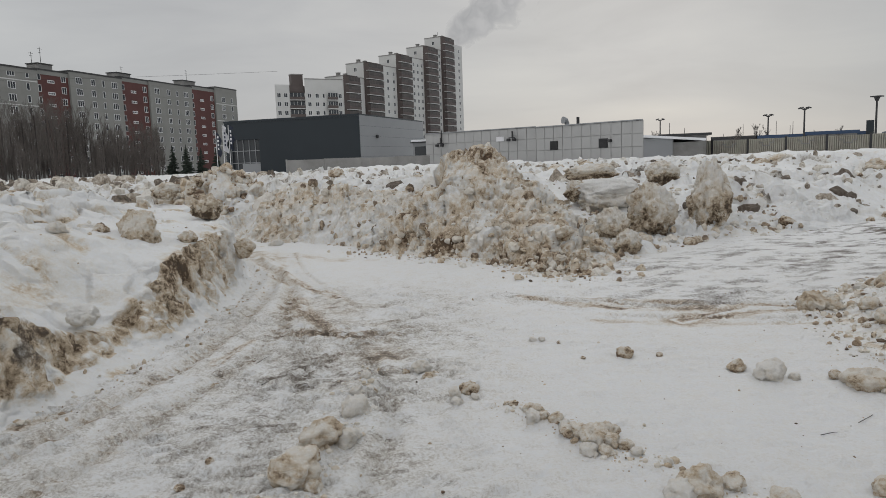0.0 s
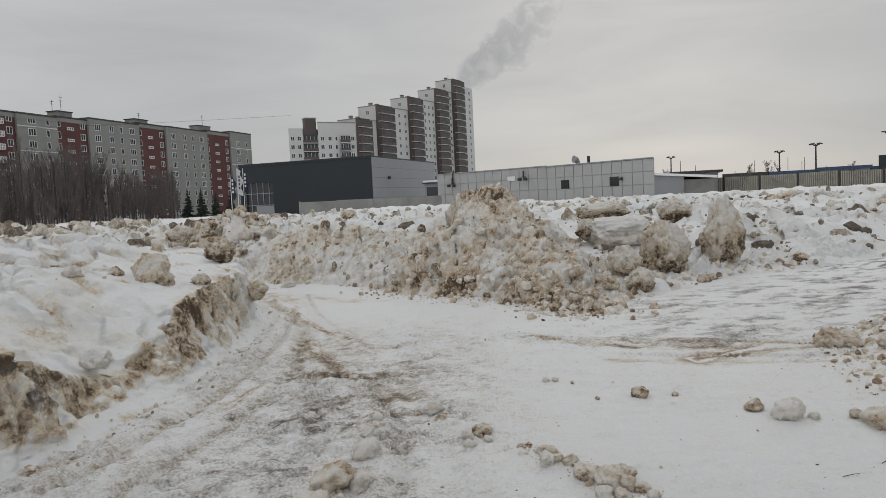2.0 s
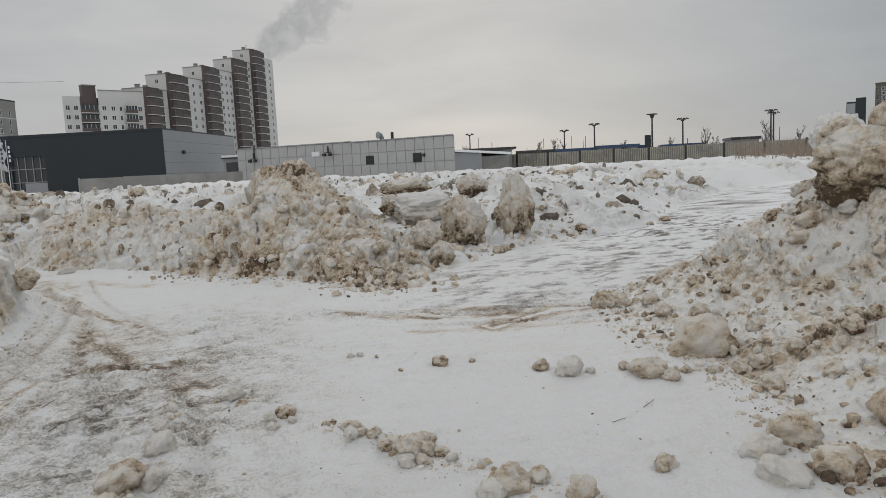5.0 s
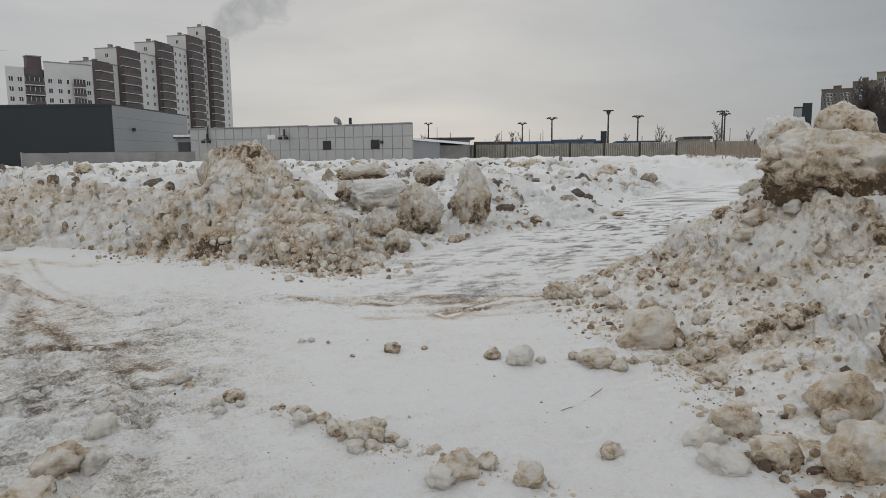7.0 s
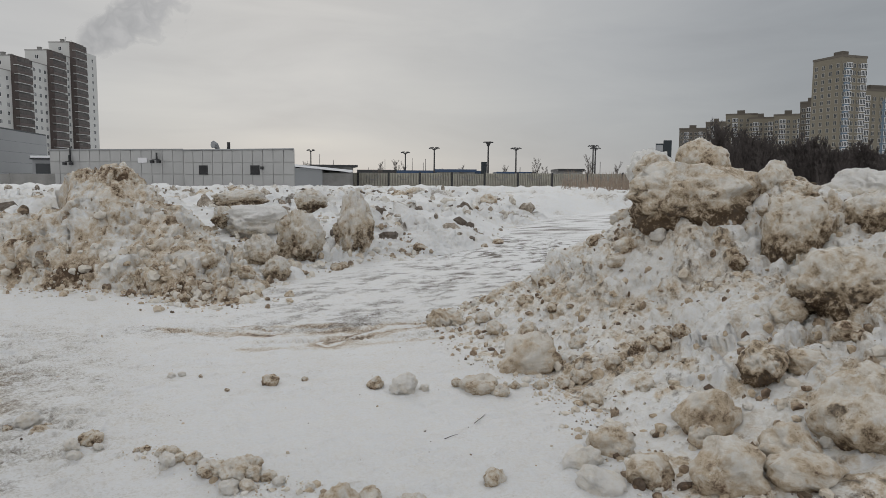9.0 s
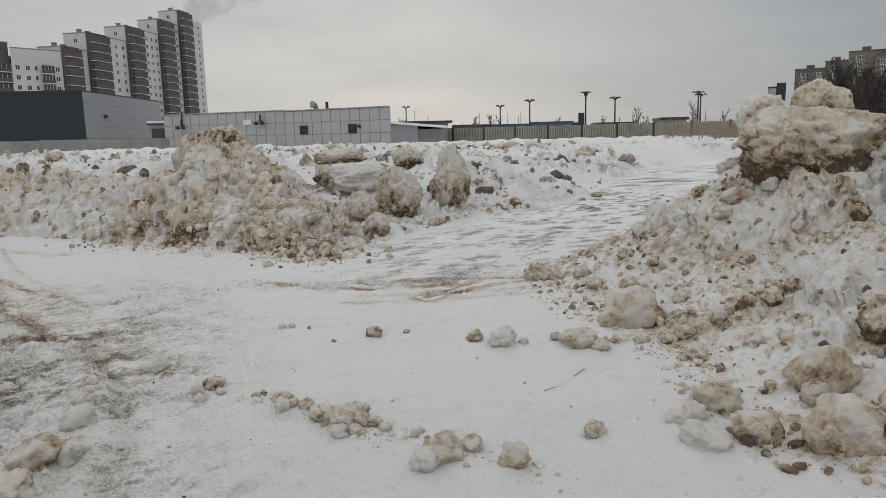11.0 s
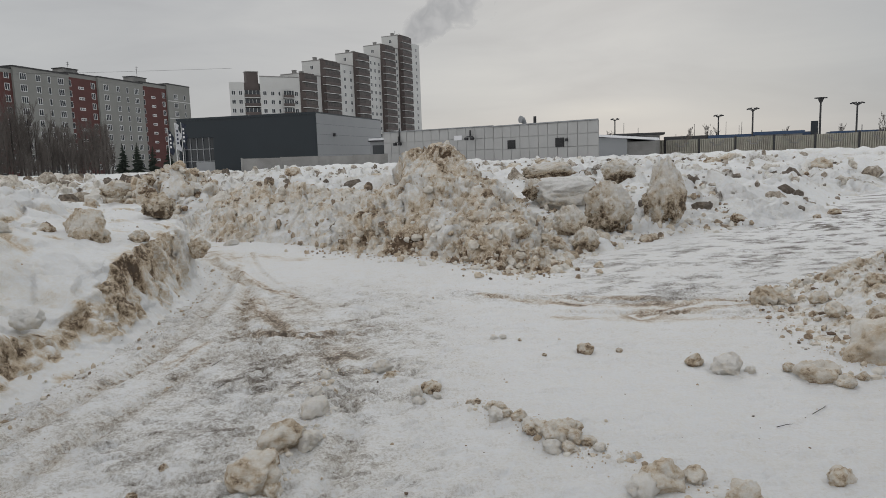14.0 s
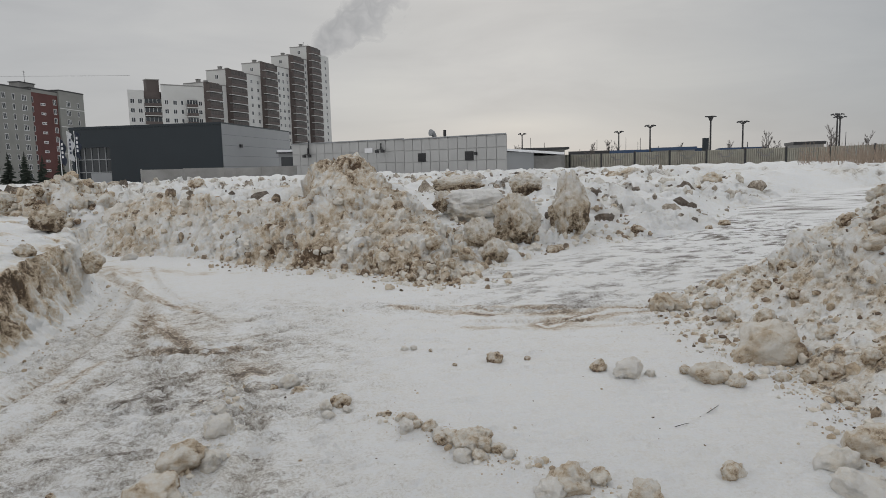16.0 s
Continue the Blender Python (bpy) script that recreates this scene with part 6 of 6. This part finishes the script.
boulder(-2.98, 8.15, 0.80, (0.10, 0.09, 0.09), 53, 0.36, 0, "small tan snow block resting " + TOP, 0.1)
boulder(-4.05, 7.95, 0.94, (0.2, 0.12, 0.08), 54, 0.3, 10, "flat tan snow block sunk in the bank", 0.6)
boulder(-2.66, 9.25, 0.52, (0.14, 0.12, 0.14), 55, 0.3, 10, "tan clod stuck in the bank's cut face", 0.1)
boulder(-3.6, 10.6, 0.98, (0.22, 0.16, 0.16), 56, 0.42, 10, "brown snow block resting " + TOP, 0.2)
boulder(-4.8, 9.3, 1.1, (0.18, 0.14, 0.14), 57, 0.4, 10, "brown broken snow block resting " + TOP, 0.4)
boulder(-5.0, 12.6, 1.2, (0.26, 0.2, 0.16), 58, 0.42, 10, "brown snow block far back " + TOP, 0.3)
boulder(-3.0, 5.75, 0.42, (0.12, 0.11, 0.10), 59, 0.06, 10, "round white snow lump at the bank's rim", 0.9)
for x, y, r, s in ((9.75, 15.4, 0.15, "b"), (8.95, 14.75, 0.1, "b"), (6.6, 13.6, 0.14, "b"), (6.9, 13.9, 0.1, "t"), (1.3, 9.75, 0.12, "b"), (1.6, 9.9, 0.1, "t"), (1.9, 10.0, 0.12, "t"), (4.4, 12.2, 0.1, "b"), (4.15, 11.9, 0.12, "b"), (2.3, 10.6, 0.14, "t"), (1.75, 10.4, 0.16, "t"), (3.3, 11.6, 0.15, "t")):
    clod(x, y, r, s, where="at the edge of the lane")

# scattered clods that can be told apart
rng = random.Random(5)
spots = 0
while spots < 130:
    x, y = rng.uniform(2.6, 7.2), rng.uniform(2.2, 7.6)
    if float(inside(PILE, np.array([x]), np.array([y]))[0]) < 0.1:
        continue
    clod(x, y, 0.025 + 0.11 * rng.random() ** 3, rng.choice("tttbbw"), where="on the slope of the tall pile")
    spots += 1
for k in range(44):
    q = rng.random()
    x, y = 3.75 + 2.1 * q + rng.gauss(0, 0.12), 7.0 + 0.75 * q + rng.gauss(0, 0.16)
    clod(x, y, 0.04 + 0.10 * rng.random() ** 2, rng.choice("tttwb"), where="along the far edge of the tall pile")
spots = 0
while spots < 60:
    x, y = rng.uniform(-12, 16), rng.uniform(14, 34)
    if float(inside(FIELD, np.array([x]), np.array([y]))[0]) < 0.6 or ridge_height(np.array([x]), np.array([y]))[0] > 0.8:
        continue
    clod(x, y, 0.14 + 0.3 * rng.random() ** 2, rng.choice("tbbbb"), where="on the snow field", squash=0.75, sink=0.36)
    spots += 1
for k in range(30):
    a, q = rng.uniform(0, 6.28), rng.random() ** 0.6
    x, y = HEAP[0] + 1.9 * q * math.cos(a), HEAP[1] + 1.6 * q * math.sin(a)
    clod(x, y, 0.10 + 0.22 * rng.random() ** 2, rng.choice("ttb"), where="on the dirty heap", sink=0.4)
for k in range(40):
    x, y = rng.uniform(-9, -3.3), rng.uniform(4.6, 14)
    clod(x, y, 0.04 + 0.16 * rng.random() ** 2, rng.choice("wttb"), where=TOP, sink=0.45)


# ---- crumbs too small to count ----
def crumbs(name, count, pick, label, sizes, soilage, seed, soot=0.25):
    r = np.random.RandomState(seed)
    bm = bmesh.new()
    bmesh.ops.create_icosphere(bm, subdivisions=2 if sizes[1] > 0.05 else 1, radius=1.0)
    base = np.array([v.co[:] for v in bm.verts])
    tris = np.array([[v.index for v in f.verts] for f in bm.faces])
    bm.free()
    x, y = pick(r, count)
    z = surface_at(x, y)
    n = len(x)
    size = sizes[0] + (sizes[1] - sizes[0]) * r.rand(n) ** 5
    jit = 1 + 0.55 * (r.rand(n, len(base), 1) - 0.5)
    co = base[None] * jit * size[:, None, None] * (0.55 + 0.8 * r.rand(n, 1, 3))
    co = co + np.stack([x, y, z + size * 0.15], -1)[:, None]
    faces = (tris[None] + (np.arange(n) * len(base))[:, None, None]).reshape(-1, 3)
    me = bpy.data.meshes.new(name)
    me.from_pydata(co.reshape(-1, 3).tolist(), [], faces.tolist())
    d = np.repeat(np.clip(soilage * (0.2 + 1.7 * r.rand(n) ** 1.5), 0, 1), len(base))
    for key, val in (("dirt_shade", d), ("grime_shade", np.clip(d * soot, 0, 1))):
        at = me.attributes.new(key, "FLOAT", "POINT")
        at.data.foreach_set("value", val.astype(np.float32))
    me.materials.append(lump_snow)
    return tagged(new(name, me), label, "snow crumbs", kind="stuff")


def over(x0, x1, y0, y1, test):
    def pick(r, count):
        x, y = r.uniform(x0, x1, count * 3), r.uniform(y0, y1, count * 3)
        ok = test(x, y)
        return x[ok][:count], y[ok][:count]
    return pick


def beside(line, width):
    def pick(r, count):
        pts = np.array(line, float)
        k = r.randint(0, len(pts) - 1, count)
        s = r.rand(count, 1)
        p = pts[k] * (1 - s) + pts[k + 1] * s
        return p[:, 0] + r.normal(0, width, count), p[:, 1] + r.normal(0, width, count)
    return pick


crumbs("snow_crumbs", 5000, over(2.2, 7.5, 1.6, 8.5, lambda x, y: inside(PILE, x, y) > -0.15), "dirty crumbs strewn over the tall pile", (0.006, 0.042), 0.48, 1)
crumbs("snow_crumbs", 2600, over(-5, 7, 9.4, 16, lambda x, y: (np.abs(ridge_height(x, y) - 0.6) < 0.65) & (inside(RIDGE_FOOT + [(9.7, 19), (-7, 19)], x, y) > -0.25)), "sandy crumbs on the snow ridge", (0.012, 0.085), 0.36, 2, 0.5)
crumbs("snow_crumbs", 700, beside(RIDGE_FOOT[4:10], 0.28), "sandy crumbs along the foot of the ridge", (0.012, 0.07), 0.42, 3)
crumbs("snow_crumbs", 2600, over(-14, 18, 14, 40, lambda x, y: inside(FIELD, x, y) > 0.2), "grey crumbs over the snow field", (0.02, 0.16), 0.3, 4, 1.5)
crumbs("snow_chunks", 420, over(-14, 20, 13.5, 40, lambda x, y: (inside(FIELD, x, y) > 0.5) & (ridge_height(x, y) < 0.8)), "dark grey broken chunks over the snow field", (0.06, 0.34), 0.42, 12, 1.4)
crumbs("snow_chunks", 1500, over(-42, -9, 15.5, 44, lambda x, y: inside(FIELD, x, y) > 0.3), "grey-brown broken chunks over the far side of the snow field", (0.08, 0.55), 0.36, 13, 1.2)
crumbs("snow_crumbs", 500, beside(WINDROW + WINDROW_B[:0], 0.09), "snow crumbs along the near rut", (0.005, 0.025), 0.2, 5)
crumbs("snow_crumbs", 260, beside(WINDROW_B, 0.08), "snow crumbs along the second row", (0.005, 0.025), 0.3, 6)
crumbs("snow_crumbs", 420, over(-2.5, 4.2, 2.2, 9, lambda x, y: x > -9), "tiny dark crumbs over the trodden snow", (0.003, 0.013), 0.6, 7)
crumbs("snow_crumbs", 300, beside([(p[0] + 0.08, p[1]) for p in BANK[1:9]], 0.09), "dirty crumbs along the foot of the bank", (0.006, 0.028), 0.4, 8)
crumbs("snow_crumbs", 500, beside(PILE[:8], 0.14), "dirty crumbs along the foot of the pile", (0.006, 0.035), 0.4, 9)
crumbs("snow_crumbs", 700, over(-8.5, -4, 16.4, 20, lambda x, y: heap_height(x, y) > 0.1), "brown crumbs on the dirty heap", (0.02, 0.12), 0.5, 10)
crumbs("snow_crumbs", 200, over(-6, -2.5, 3.5, 11, lambda x, y: inside(BANK, x, y) > 0.3), "small crumbs on the snow bank", (0.006, 0.03), 0.35, 11)

# thin broken twigs lying on the snow
for x, y, a, ln in ((2.35, 4.05, 25, 0.2), (-1.55, 5.6, 60, 0.16), (2.05, 3.9, -10, 0.1), (-1.4, 5.15, 40, 0.12)):
    z = support(x, y)
    bm = rod((0, 0, 0.008), (ln * 0.6, 0.01, 0.02), 0.0025, 0.002, 5)
    add_rod(bm, (ln * 0.6, 0.01, 0.02), (ln, 0.04, 0.012), 0.002, 0.001, 5)
    tw = tagged(link_mesh("twig", bm, M_BARK), "thin broken twig lying on the snow", "twig", "twigs")
    tw.matrix_basis = pose(x, y, z, 0, 0, a)
